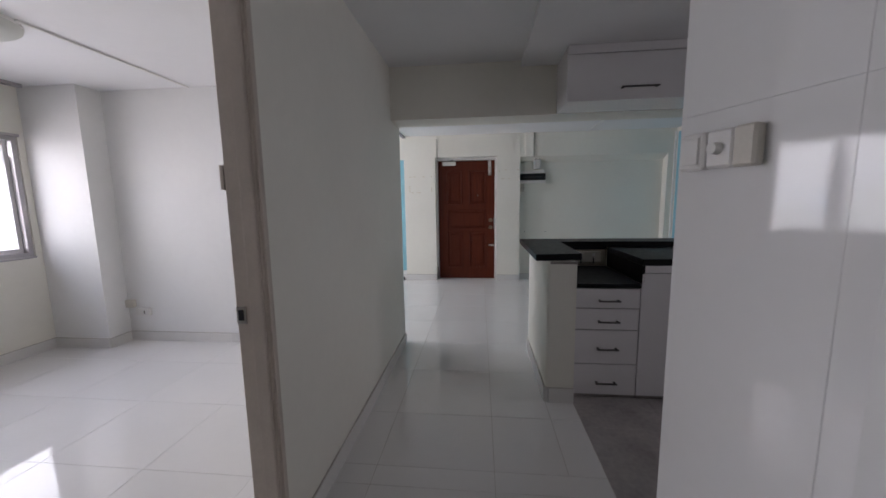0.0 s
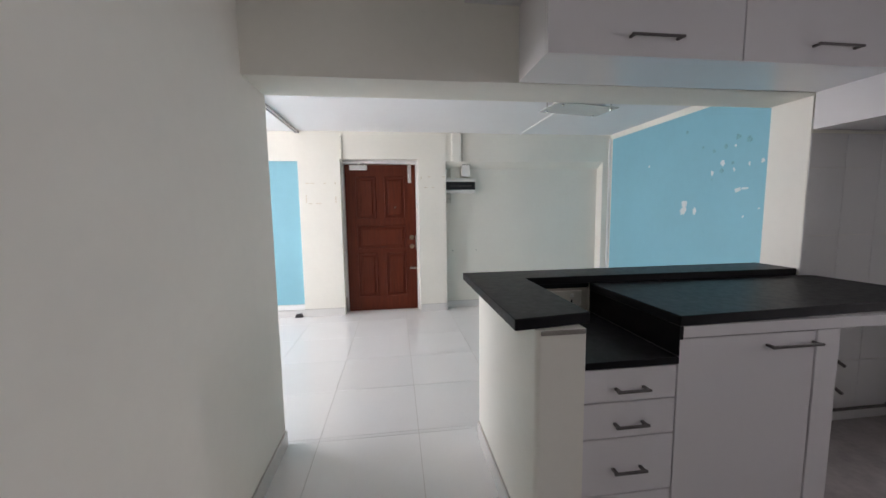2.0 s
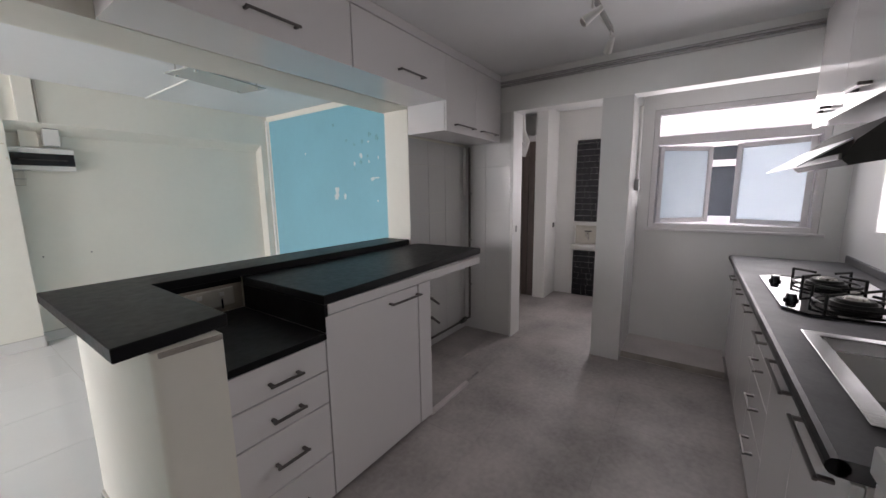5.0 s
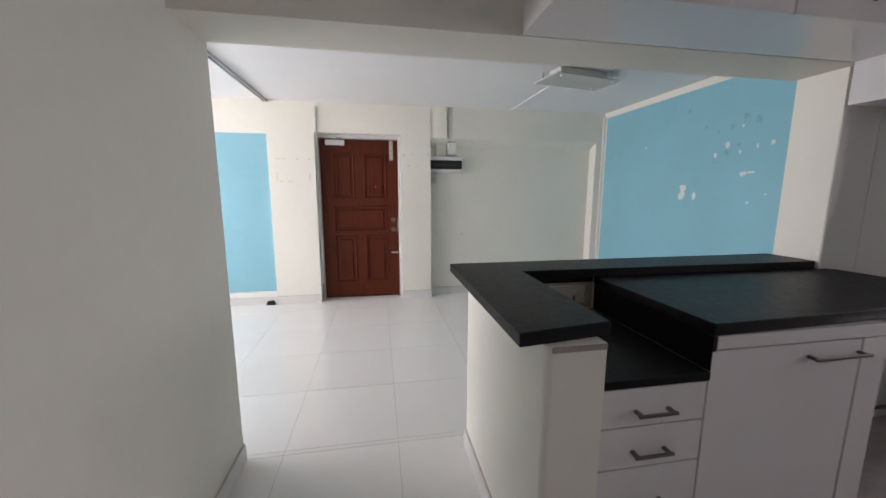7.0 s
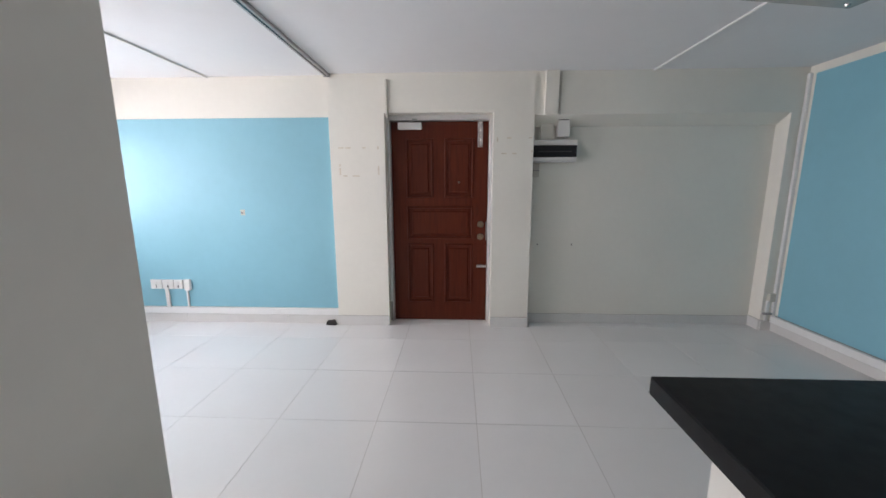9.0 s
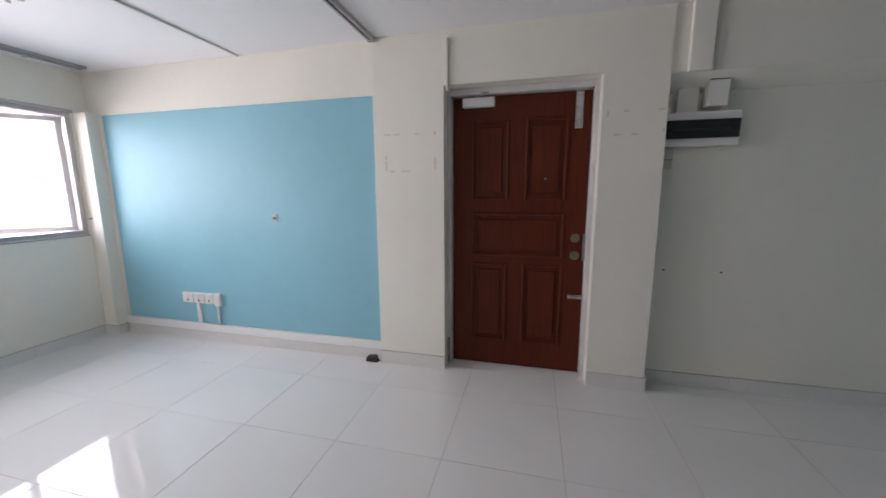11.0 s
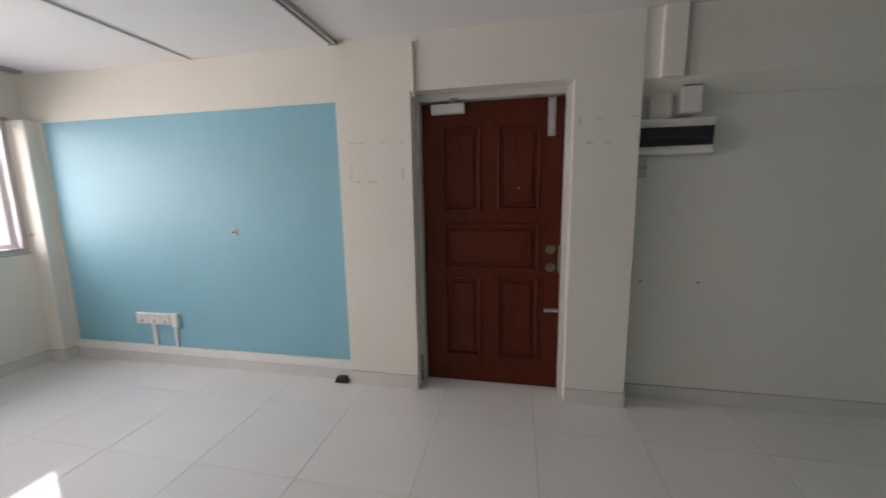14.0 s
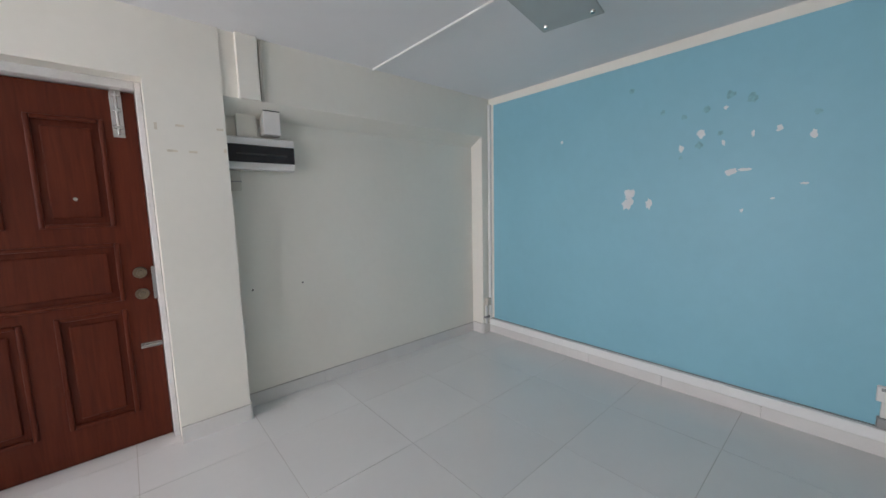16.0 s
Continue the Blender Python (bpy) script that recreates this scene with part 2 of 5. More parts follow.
def prism(bm, pts, z0, z1):
    lo = [bm.verts.new((x, y, z0)) for x, y in pts]
    hi = [bm.verts.new((x, y, z1)) for x, y in pts]
    bm.faces.new(lo[::-1]), bm.faces.new(hi)
    for i in range(len(pts)):
        j = (i + 1) % len(pts)
        bm.faces.new((lo[i], lo[j], hi[j], hi[i]))
    bmesh.ops.recalc_face_normals(bm, faces=bm.faces)
    return bm


solid("wall_window_side", boxes((X0, X1, WY1, 7.4, 0, 2.55), (X0, X1, WY0, WY1, 0, WZ0), (X0, X1, WY0, WY1, WZ1, 2.55), (X0, X1, BY1, WY0, 0, 2.55),
      (X0, X1, BY0, BY1, 0, BZ0), (X0, X1, BY0, BY1, BZ1, 2.55), (X0, X1, -2.2, BY0, 0, 2.55)), PAINT, "cream painted outer wall with window openings", "wall", **S)
solid("wall_entrance", boxes((WINX, -1.06, 6.86, 7.4, 0, CEIL)), PAINT, "cream painted entrance wall", "wall", **S)
for a, b_ in ((-1.06, -0.535), (0.483, NX0)):
    solid("pier_entrance", B(a, b_, PIER, 7.4, 0, CEIL), PAINT, "cream painted pier beside the entrance door", "pier", **S)
solid("lintel_entrance", boxes((-0.535, 0.483, PIER, 7.4, 2.07, CEIL)), PAINT, "cream painted wall over the entrance door", "wall", **S)
solid("wall_landing", boxes((-0.535, 0.483, 7.09, 7.4, 0, 2.07)), PAINT, "plain wall closing the door opening", "wall", **S)
solid("wall_recess", boxes((NX0, NX1, 6.98, 7.4, 0, 1.959)), PAINT, "cream painted back of a shallow wall recess", "wall", **S)
bm = prism(bmesh.new(), [(PIER + 0.012, 2.045), (PIER + 0.012, CEIL), (7.4, CEIL), (7.4, 1.96), (6.979, 1.96)], NX0, NX1)
bmesh.ops.transform(bm, matrix=Matrix(((0, 0, 1, 0), (1, 0, 0, 0), (0, 1, 0, 0), (0, 0, 0, 1))), verts=bm.verts)
solid("beam_recess", bm, PAINT, "cream painted beam over the wall recess", "beam", **S)
solid("pilaster_corner", boxes((NX1, BLUEX + 0.15, PIER + 0.012, 7.4, 0, CEIL)), PAINT, "cream painted pilaster in the dining corner", "pilaster", **S)
solid("wall_dining_side", boxes((BLUEX, BLUEX + 0.15, BEAM1, PIER + 0.012, 0, CEIL)), PAINT, "cream painted side wall of the dining area", "wall", **S)
solid("wall_partition", prism(bmesh.new(), [(WINX, 3.95), (CORR - 0.10, 3.95), (CORR - 0.10, 1.90), (CORR, 1.90), (CORR, 4.045), (WINX, 4.045)], 0, CEIL), SMUDGE, "cream painted partition wall with a few marks", "wall", **S)
solid("wall_bedroom_side", boxes((-3.33, CORR - 0.104, 3.94, 3.949, 0, CEIL - 0.001)), PAINT_W, "white painted bedroom face of the partition", "wall", **S)
solid("column_bedroom", boxes((WINX, -3.33, 3.72, 3.949, 0, CEIL)), PAINT_W, "white painted column in the bedroom corner", "column", **S)
solid("column_living", boxes((WINX, -3.765, 6.755, 6.86, 0, 2.06)), PAINT, "cream painted column beside the window", "column", **S)
solid("beam_opening", boxes((CORR, BLUEX + 0.15, BEAM0, BEAM1, BEAMZ, CEIL)), PAINT, "cream painted ceiling beam over the bar opening", "beam", **S)
solid("wall_bar_end", boxes((2.575, BLUEX + 0.15, BEAM0 + 0.04, 4.014, 0, BEAMZ), (BLUEX + 0.15, KX + 0.001, BEAM0 + 0.04, BEAM1, 0, CEIL)), PAINT, "cream painted wall end beside the bar", "wall", **S)
solid("wall_kitchen_side", boxes((KX, KX + 0.18, 3.29, BEAM0 + 0.04, 0, 2.065), (KX + 0.18, YX + 0.1, 3.9, 4.0, 0, CEIL)), WTILE, "glossy white tiled kitchen wall", "wall", **S)
solid("pillar_kitchen", B(KX, KX + 0.18, 2.324, 2.541, 0, 2.065, bev=0.004), WTILE, "white tiled pillar between doorway and window", "pillar", **S)
solid("beam_kitchen", boxes((KX, KX + 0.14, STY, BEAM0, 2.065, KCEIL)), PAINT_W, "white painted kitchen beam", "beam", **S)
solid("wall_kitchen_window", boxes((KWX, KWX + 0.12, KY1, 2.324, 0, KCEIL), (KWX, KWX + 0.12, KY0, KY1, 0, KZ0), (KWX, KWX + 0.12, KY0, KY1, KZ1, KCEIL), (KWX, KWX + 0.12, STY, KY0, 0, KCEIL),
      (KX + 0.18, YX + 0.1, 2.324, 2.424, 0, KCEIL)), WTILE, "white tiled wall with the kitchen window", "wall", **S)
LEDGE = mat("pale_worn_ledge_tile", (0.62, 0.57, 0.56), 0.35, var=0.15, scale=4)
solid("ledge_kitchen", boxes((KX + 0.11, KWX, 1.63, 2.324, -0.007, 0.05)), LEDGE, "raised grey tiled ledge under the kitchen window", "ledge", **S)
solid("wall_stove", boxes((TW + 0.19, KWX + 0.12, STY - 0.12, STY, 0, KCEIL)), WTILE, "white tiled wall behind the stove", "wall", **S)
FLARE = radians(19)
solid("wall_corridor_tiled", prism(bmesh.new(), [(TW, TWY), (TW + 0.12, TWY), (TW + 0.12, STY + 0.005), (1.6, 0.92), (1.6, -2.2), (TW + math.tan(FLARE) * (TWY + 2.2), -2.2)], 0, KCEIL), WTILE, "glossy white tiled wall beside the corridor", "wall", **S)
solid("wall_back", boxes((WINX, 1.6, -2.3, -2.2, 0, CEIL)), PAINT_W, "plain white back wall", "wall", **S)
# yard behind the doorway
solid("wall_yard", boxes((4.80, 4.88, 3.43, 3.58, 0, KCEIL), (4.88, YX, 3.43, 3.50, 0, KCEIL)), PAINT_W, "white painted pier of the service yard", "wall", **S)
solid("wall_yard_tiled", boxes((YX, YX + 0.1, 2.86, 3.43, 0, KCEIL), (YX, YX + 0.1, 2.36, 2.86, 0, 0.9), (YX, YX + 0.1, 2.36, 2.86, 2.1, KCEIL), (YX, YX + 0.1, 3.5, 3.9, 0, KCEIL)), PAINT_W, "service yard wall with a small opening", "wall", **S)
solid("ceiling", boxes((X0, BLUEX + 0.15, BEAM1, 7.4, CEIL, 2.55), (X0, 0.525, -2.3, BEAM1, CEIL, 2.55)), CEILP, "white painted concrete ceiling", "ceiling", **S)
solid("ceiling_kitchen", boxes((0.525, YX + 0.1, -2.3, BEAM0, KCEIL, 2.55), (KX, YX + 0.1, BEAM0, 4.0, KCEIL, 2.55)), CEILP, "white kitchen ceiling, a little lower", "ceiling", **S)
floor = solid("floor", boxes((X0, BLUEX + 0.15, 3.90, 7.4, -0.12, -0.0018), (X0, 0.825, -2.3, 3.90, -0.12, -0.0018), (0.825, 1.6, -2.3, 0.92, -0.12, -0.0018)), GROUT, "polished white floor tiles with thin grey joints", "floor", **S)
kfloor = solid("floor_kitchen", boxes((0.825, YX + 0.1, STY - 0.12, 3.90, -0.12, -0.008), (BLUEX + 0.15, YX + 0.1, 3.90, 4.0, -0.12, -0.008)), KFLOOR, "worn matt grey kitchen floor", "floor", **S)

solid("trim", boxes((KX + 0.104, KX + 0.109, 1.63, 2.322, -0.001, 0.047)), CONC, "rough brown front edge of the kitchen ledge", "trim", **S)
# door lining of the bedroom opening
lin = thing("door_lining", CORR - 0.05, 1.85, 0, "greyed white painted door lining with a metal strike plate", "door frame", kind="structure")
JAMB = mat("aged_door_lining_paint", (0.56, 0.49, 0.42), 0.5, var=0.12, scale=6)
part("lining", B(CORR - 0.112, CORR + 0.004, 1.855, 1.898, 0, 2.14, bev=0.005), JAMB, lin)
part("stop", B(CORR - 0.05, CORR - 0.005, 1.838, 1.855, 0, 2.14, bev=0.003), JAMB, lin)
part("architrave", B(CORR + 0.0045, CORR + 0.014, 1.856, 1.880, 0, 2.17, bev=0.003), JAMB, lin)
part("strike_plate", boxes((CORR - 0.108, CORR - 0.073, 1.851, 1.855, 0.945, 1.005)), CHROME, lin, "tarnished metal strike plate")
part("strike_hole", boxes((CORR - 0.100, CORR - 0.083, 1.849, 1.851, 0.957, 0.993)), DARK, lin)
part("old_fitting", boxes((CORR - 0.125, CORR - 0.112, 1.855, 1.89, 1.40, 1.48)), JAMB, lin)

# painted blue fields, with rounded, slightly uneven borders
solid("blue_paint_field", B(-3.72, -1.06, 6.853, 6.8595, 0.165, 2.045, bev=0.003), BLUE, "light blue painted field on the entrance wall", "paint", **S)
solid("blue_paint_field", B(BLUEX - 0.007, BLUEX - 0.0005, 4.07, 6.765, 0.16, 2.35, bev=0.003), BLUE, "light blue painted dining wall with peeling spots", "paint", **S)


# ---- doors and windows ----
def pull(parent, x, y, z, w, axis="x", out=-1, r=0.0052, stand=0.027):
    """Bar handle with two feet; out: the way it stands off, along y (axis x) or x (axis y)."""
    bm = bmesh.new()
    h = w / 2
    for s in (-h, h):
        if axis == "x":
            box(bm, x + s - r * 1.3, x + s + r * 1.3, y, y + out * stand, z - r, z + r, bev=0.0015)
        else:
            box(bm, x, x + out * stand, y + s - r * 1.3, y + s + r * 1.3, z - r, z + r, bev=0.0015)
    if axis == "x":
        box(bm, x - h - 0.012, x + h + 0.012, y + out * stand, y + out * (stand + 2 * r), z - r, z + r, bev=0.002)
    else:
        box(bm, x + out * stand, x + out * (stand + 2 * r), y - h - 0.012, y + h + 0.012, z - r, z + r, bev=0.002)
    return part("handle", bm, HANDLE, parent, "dark metal bar handle")


# entrance door with five raised panels
DX0, DX1, DY = -0.503, 0.45, 7.0
door = thing("door_1", 0, DY, 0, "closed red-brown wooden entrance door with five raised panels", "door", kind="structure")
part("leaf", B(DX0, DX1, DY + 0.006, DY + 0.045, 0.006, 2.02, bev=0.002), WOOD, door)
RAILS = [(DX0, -0.36, 0.006, 2.02), (0.31, DX1, 0.006, 2.02), (-0.36, 0.31, 0.006, 0.20), (-0.36, 0.31, 0.82, 0.87), (-0.36, 0.31, 1.20, 1.29), (-0.36, 0.31, 1.86, 2.02), (-0.09, 0.02, 0.20, 0.82), (-0.09, 0.02, 1.29, 1.86)]
for a, b_, c, d in RAILS:
    part("rail", B(a, b_, DY - 0.004, DY + 0.006, c, d), WOOD, door)
for a, b_, c, d in [(-0.36, -0.09, 0.20, 0.82), (0.02, 0.31, 0.20, 0.82), (-0.36, 0.31, 0.87, 1.20), (-0.36, -0.09, 1.29, 1.86), (0.02, 0.31, 1.29, 1.86)]:
    bm = bmesh.new()
    w = 0.022
    for q in ((a, a + w, c, d), (b_ - w, b_, c, d), (a + w, b_ - w, c, c + w), (a + w, b_ - w, d - w, d)):
        box(bm, q[0], q[1], DY - 0.016, DY + 0.006, q[2], q[3], bev=0.008, seg=2)
    part("moulding", bm, WOOD, door)
    bm = bmesh.new()
    f = 0.05
    box(bm, a + f, b_ - f, DY - 0.006, DY + 0.006, c + f, d - f, bev=0.006)
    part("panel", bm, WOOD, door)
BRASS = mat("tarnished_brass", (0.30, 0.25, 0.18), 0.32, 0.9, var=0.2, scale=30)
for z in (1.02, 0.895):
    bm = cyl(bmesh.new(), (0.385, DY - 0.002, z), (0.385, DY - 0.018, z), 0.033, 0.03, 24)
    cyl(bm, (0.385, DY - 0.018, z), (0.385, DY - 0.03, z), 0.016, 0.014, 20)
    box(bm, 0.383, 0.387, DY - 0.034, DY - 0.03, z - 0.01, z + 0.01)
    part("lock", bm, BRASS, door, "round worn metal lock rosette")
part("lock_plate", boxes((0.436, 0.462, DY - 0.02, DY - 0.004, 0.86, 1.05)), GREYP, door)
bm = boxes((0.345, 0.395, DY - 0.008, DY - 0.003, 1.775, 2.035))
cyl(bm, (0.37, DY - 0.014, 1.79), (0.37, DY - 0.014, 2.06), 0.008)
for z in (1.83, 1.92, 2.0):
    box(bm, 0.35, 0.39, DY - 0.022, DY - 0.006, z - 0.008, z + 0.008, bev=0.003)
part("tower_bolt", bm, CHROME, door, "upright metal tower bolt")
bm = boxes((0.35, 0.452, DY - 0.008, DY - 0.003, 0.572, 0.602))
cyl(bm, (0.352, DY - 0.016, 0.587), (0.474, DY - 0.016, 0.587), 0.008)
part("slide_bolt", bm, CHROME, door, "small metal slide bolt")
part("peephole", cyl(bmesh.new(), (0.165, DY - 0.004, 1.44), (0.165, DY - 0.014, 1.44), 0.009), CHROME, door)
closer = part("door_closer", B(-0.43, -0.20, DY - 0.05, DY - 0.004, 1.945, 2.012, bev=0.006), WHITEP, door, "white door closer body")
bm = tube(bmesh.new(), [(-0.32, DY - 0.03, 2.015), (-0.24, DY - 0.10, 2.022), (-0.33, DY - 0.03, 2.045)], 0.007)
box(bm, -0.36, -0.28, DY - 0.05, DY - 0.01, 2.03, 2.06)
part("arm", bm, GREYP, closer)
FRM = mat("chipped_white_door_frame", (0.66, 0.65, 0.63), 0.5, var=0.14, scale=7, bump=0.2, bscale=40)
dfr = thing("door_frame", 0, DY, 0, "chipped white painted metal door frame", "door frame", kind="structure")
for n_, q in (("jamb", (-0.535, DX0 - 0.004, 6.93, 7.09, 0, 2.07)), ("jamb", (DX1 + 0.004, 0.483, 6.93, 7.09, 0, 2.07)), ("head", (DX0 - 0.004, DX1 + 0.004, 6.93, 7.09, 2.026, 2.07))):
    part(n_, B(*q, bev=0.004), FRM, dfr)
part("chipped_mortar", B(-0.537, -0.515, 6.90, 6.93, 0.02, 0.22, bev=0.006), CONC, dfr, "rough broken mortar at the foot of the frame")
part("threshold_gap", boxes((DX0, DX1, 7.046, 7.09, 0, 0.03)), DARK, dfr)


def casement(parent, x, hinge_y, w, z0, z1, angle, side, frame_mat, glass, fw=0.038):
    """Sash hung at hinge_y; side +1: it lies towards +y when closed. Opens outward to -x, or to +x when angle is negative."""
    root_at = BASE[parent.name]
    m = Matrix.Translation((x, hinge_y, 0)) @ Matrix.Rotation(radians(angle) * side, 4, "Z")
    a, b_ = (0, w) if side > 0 else (-w, 0)
    bm = bmesh.new()
    for q in ((a, a + fw, z0, z1), (b_ - fw, b_, z0, z1), (a + fw, b_ - fw, z0, z0 + fw), (a + fw, b_ - fw, z1 - fw, z1)):
        box(bm, -0.018, 0.018, q[0], q[1], q[2], q[3], bev=0.003)
    bmesh.ops.transform(bm, matrix=m, verts=bm.verts)
    sash = part("casement", bm, frame_mat, parent)
    bm = B(-0.003, 0.003, a + fw, b_ - fw, z0 + fw, z1 - fw)
    bmesh.ops.transform(bm, matrix=m, verts=bm.verts)
    pane = part("pane", bm, glass, sash)
    pane.visible_shadow = False
    bm = bmesh.new()
    hy = (b_ - 0.02) if side > 0 else (a + 0.02)
    zc = (z0 + z1) / 2
    box(bm, 0.018, 0.04, hy - 0.012, hy + 0.012, zc - 0.05, zc + 0.03, bev=0.003)
    box(bm, 0.04, 0.052, hy - 0.008, hy + 0.008, zc - 0.05, zc + 0.06, bev=0.003)
    bmesh.ops.transform(bm, matrix=m, verts=bm.verts)
    part("latch", bm, GREYP, sash)


def window_wall(name, x, y0, y1, z0, z1, bays, label):
    w = thing(name, x, y0, z0, label, "window", kind="structure")
    f = 0.04
    for q in ((y0, y0 + f, z0, z1), (y1 - f, y1, z0, z1), (y0 + f, y1 - f, z0, z0 + f), (y0 + f, y1 - f, z1 - f, z1)):
        part("frame", B(x - 0.03, x + 0.035, *q, bev=0.003), ALU, w)
    step = (y1 - y0) / len(bays)
    for i in range(1, len(bays)):
        part("mullion", B(x - 0.03, x + 0.03, y0 + i * step - 0.022, y0 + i * step + 0.022, z0 + f, z1 - f, bev=0.003), ALU, w)
    for i, (side, ang) in enumerate(bays):
        a, b_ = y0 + i * step + 0.03, y0 + (i + 1) * step - 0.03
        casement(w, x - 0.035, a if side > 0 else b_, b_ - a, z0 + f, z1 - f, ang, side, ALUC, CLEAR, 0.038)
    part("sill", B(x + 0.035, WINX + 0.012, y0, y1, z0 - 0.012, z0 + 0.006, bev=0.004), ALU, w, "grey aluminium sill")
    part("head_trim", B(x + 0.035, WINX + 0.012, y0 - 0.01, y1 + 0.01, z1 - 0.006, z1 + 0.02, bev=0.003), ALU, w)
    return w


window_wall("window_1", WINX - 0.05, WY0, WY1, WZ0, WZ1, [(1, 24), (-1, 22), (1, 38), (-1, 44)], "aluminium window with four casements standing open outward")
window_wall("window_2", WINX - 0.05, BY0, BY1, BZ0, BZ1, [(1, 20), (-1, 18), (1, 15), (-1, 5)], "bedroom aluminium window with four casements")

# kitchen window: fixed lights over two frosted casements
kw = thing("window_3", KWX + 0.05, KY0, KZ0, "white kitchen window with two open frosted casements below fixed lights", "window", kind="structure")
kx, TZ = KWX + 0.05, 1.78
for q in ((KY0, KY0 + 0.04, KZ0, KZ1), (KY1 - 0.04, KY1, KZ0, KZ1), (KY0 + 0.04, KY1 - 0.04, KZ0, KZ0 + 0.04), (KY0 + 0.04, KY1 - 0.04, KZ1 - 0.04, KZ1), (KY0 + 0.04, KY1 - 0.04, TZ - 0.035, TZ + 0.035)):
    part("frame", B(kx - 0.03, kx + 0.03, *q, bev=0.003), ALUW, kw)
p = part("pane", B(kx - 0.003, kx + 0.003, KY0 + 0.04, KY1 - 0.04, TZ + 0.035, KZ1 - 0.04), CLEAR, kw)
p.visible_shadow = False
for hinge, side, ang in ((KY1 - 0.045, -1, -40), (KY0 + 0.045, 1, -28)):
    casement(kw, kx + 0.03, hinge, 0.49, KZ0 + 0.04, TZ - 0.04, ang, side, ALUW, FROST)
part("sill", B(KWX - 0.03, KWX + 0.02, KY0 - 0.03, KY1 + 0.03, KZ0 - 0.02, KZ0 + 0.002, bev=0.004), ALUW, kw)


# ---- skirting of tile strips ----
def skirting(pts, h=0.09, t=0.012, piece=0.6):
    root = thing("baseboard", pts[0][0], pts[0][1], 0, "white tile skirting strip along the wall foot", "skirting", kind="structure")
    for (xa, ya), (xb, yb) in zip(pts, pts[1:]):
        d = Vector((xb - xa, yb - ya))
        n = max(1, round(d.length / piece))
        nrm = Vector((-d.y, d.x)).normalized() * t
        for i in range(n):
            p, q = Vector((xa, ya)) + d * ((i + 0.002) / n), Vector((xa, ya)) + d * ((i + 0.998) / n)
            part("strip", prism(bmesh.new(), [p, q, q + nrm, p + nrm], 0, h), SKIRT, root)
            part("joint", prism(bmesh.new(), [p, q, q + nrm * 0.6, p + nrm * 0.6], h + 0.0002, h + 0.004), GROUT, root)
    return root


skirting([(-1.06, 6.86), (-3.765, 6.86)])
skirting([(-3.765, 6.755), (WINX, 6.755)])
skirting([(-3.765, 6.86), (-3.765, 6.755)])
skirting([(WINX, 6.755), (WINX, 4.045)])
skirting([(WINX, 4.045), (CORR, 4.045)])
skirting([(CORR, 4.045), (CORR, 1.90)])
skirting([(-0.535, PIER), (-1.06, PIER)], h=0.10)
skirting([(NX0, PIER), (0.483, PIER)], h=0.10)
skirting([(NX0, 6.98), (NX0, PIER)], h=0.10)
skirting([(NX1, 6.98), (NX0, 6.98)])
skirting([(NX1, PIER + 0.012), (NX1, 6.98)], h=0.1)
skirting([(BLUEX, PIER + 0.012), (NX1, PIER + 0.012)], h=0.1)
skirting([(BLUEX, BEAM1), (BLUEX, PIER + 0.012)])
skirting([(CORR - 0.10, 3.94), (-3.33, 3.94)])
skirting([(WINX, 3.72), (WINX, -2.2)])
skirting([(-3.33, 3.72), (WINX, 3.72)])
skirting([(-3.33, 3.94), (-3.33, 3.72)])

# ---- bar counter ----
RC = 0.02
ARC = [(BARX + RC - RC * math.sin(math.pi * k / 12), BARY + RC - RC * math.cos(math.pi * k / 12)) for k in range(7)]
BW1, BF = 3.95, 3.14          # living side of the low wall, front of the cabinets
bm = prism(bmesh.new(), [(0.822, BARY)] + ARC + [(BARX, BW1), (0.822, BW1)], 0, 0.958)
solid("bar_wall", box(bm, 0.822, 2.574, 3.83, BW1, 0, 0.958), PAINT, "cream painted low wall of the bar counter", "wall", **S)
skirting([(0.822, BARY)] + ARC + [(BARX, BW1)], h=0.10)
skirting([(BARX, BW1), (2.574, BW1)], h=0.10)
solid("bar_plinth", boxes((0.85, 1.985, BF + 0.03, 3.83, -0.008, 0.025), (1.985, 2.63, BF + 0.042, 3.83, -0.008, 0.014)), KFLOOR, "low grey tiled plinth under the bar", "plinth", **S)
solid("kerb_trim", B(1.987, 2.44, BF + 0.012, BF + 0.04, -0.004, 0.024, bev=0.003), LEDGE, "pale low kerb at the foot of the bar cabinets", "kerb", **S)
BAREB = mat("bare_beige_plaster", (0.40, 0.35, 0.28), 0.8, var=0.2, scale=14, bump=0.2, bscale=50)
bt = thing("bar_top", 0.56, 4.04, 0.96, "black stone-look raised bar top with chipped front corner", "bar top")
bm = prism(bmesh.new(), [(0.563, 3.075), (0.862, 3.118), (0.870, 3.805), (2.573, 3.785), (2.573, 4.045), (0.563, 4.045)], 0.961, 1.003)
bmesh.ops.bevel(bm, geom=[e for e in bm.edges], offset=0.003, segments=1, affect="EDGES")
part("slab", bm, BLACK, bt)
part("riser", boxes((1.262, 2.573, 3.80, 3.829, 0.919, 0.961), (0.862, 1.245, 3.812, 3.829, 0.935, 0.961)), BLACK, bt)
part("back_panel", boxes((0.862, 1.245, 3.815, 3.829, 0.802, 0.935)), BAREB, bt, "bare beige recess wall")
part("chipped_edge", B(0.655, 0.82, 3.064, 3.072, 0.942, 0.958, bev=0.002), CONC, bt, "bare broken strip under the bar top")
lt = thing("worktop", 1.26, BF, 0.92, "black stone-look lower worktop", "worktop")
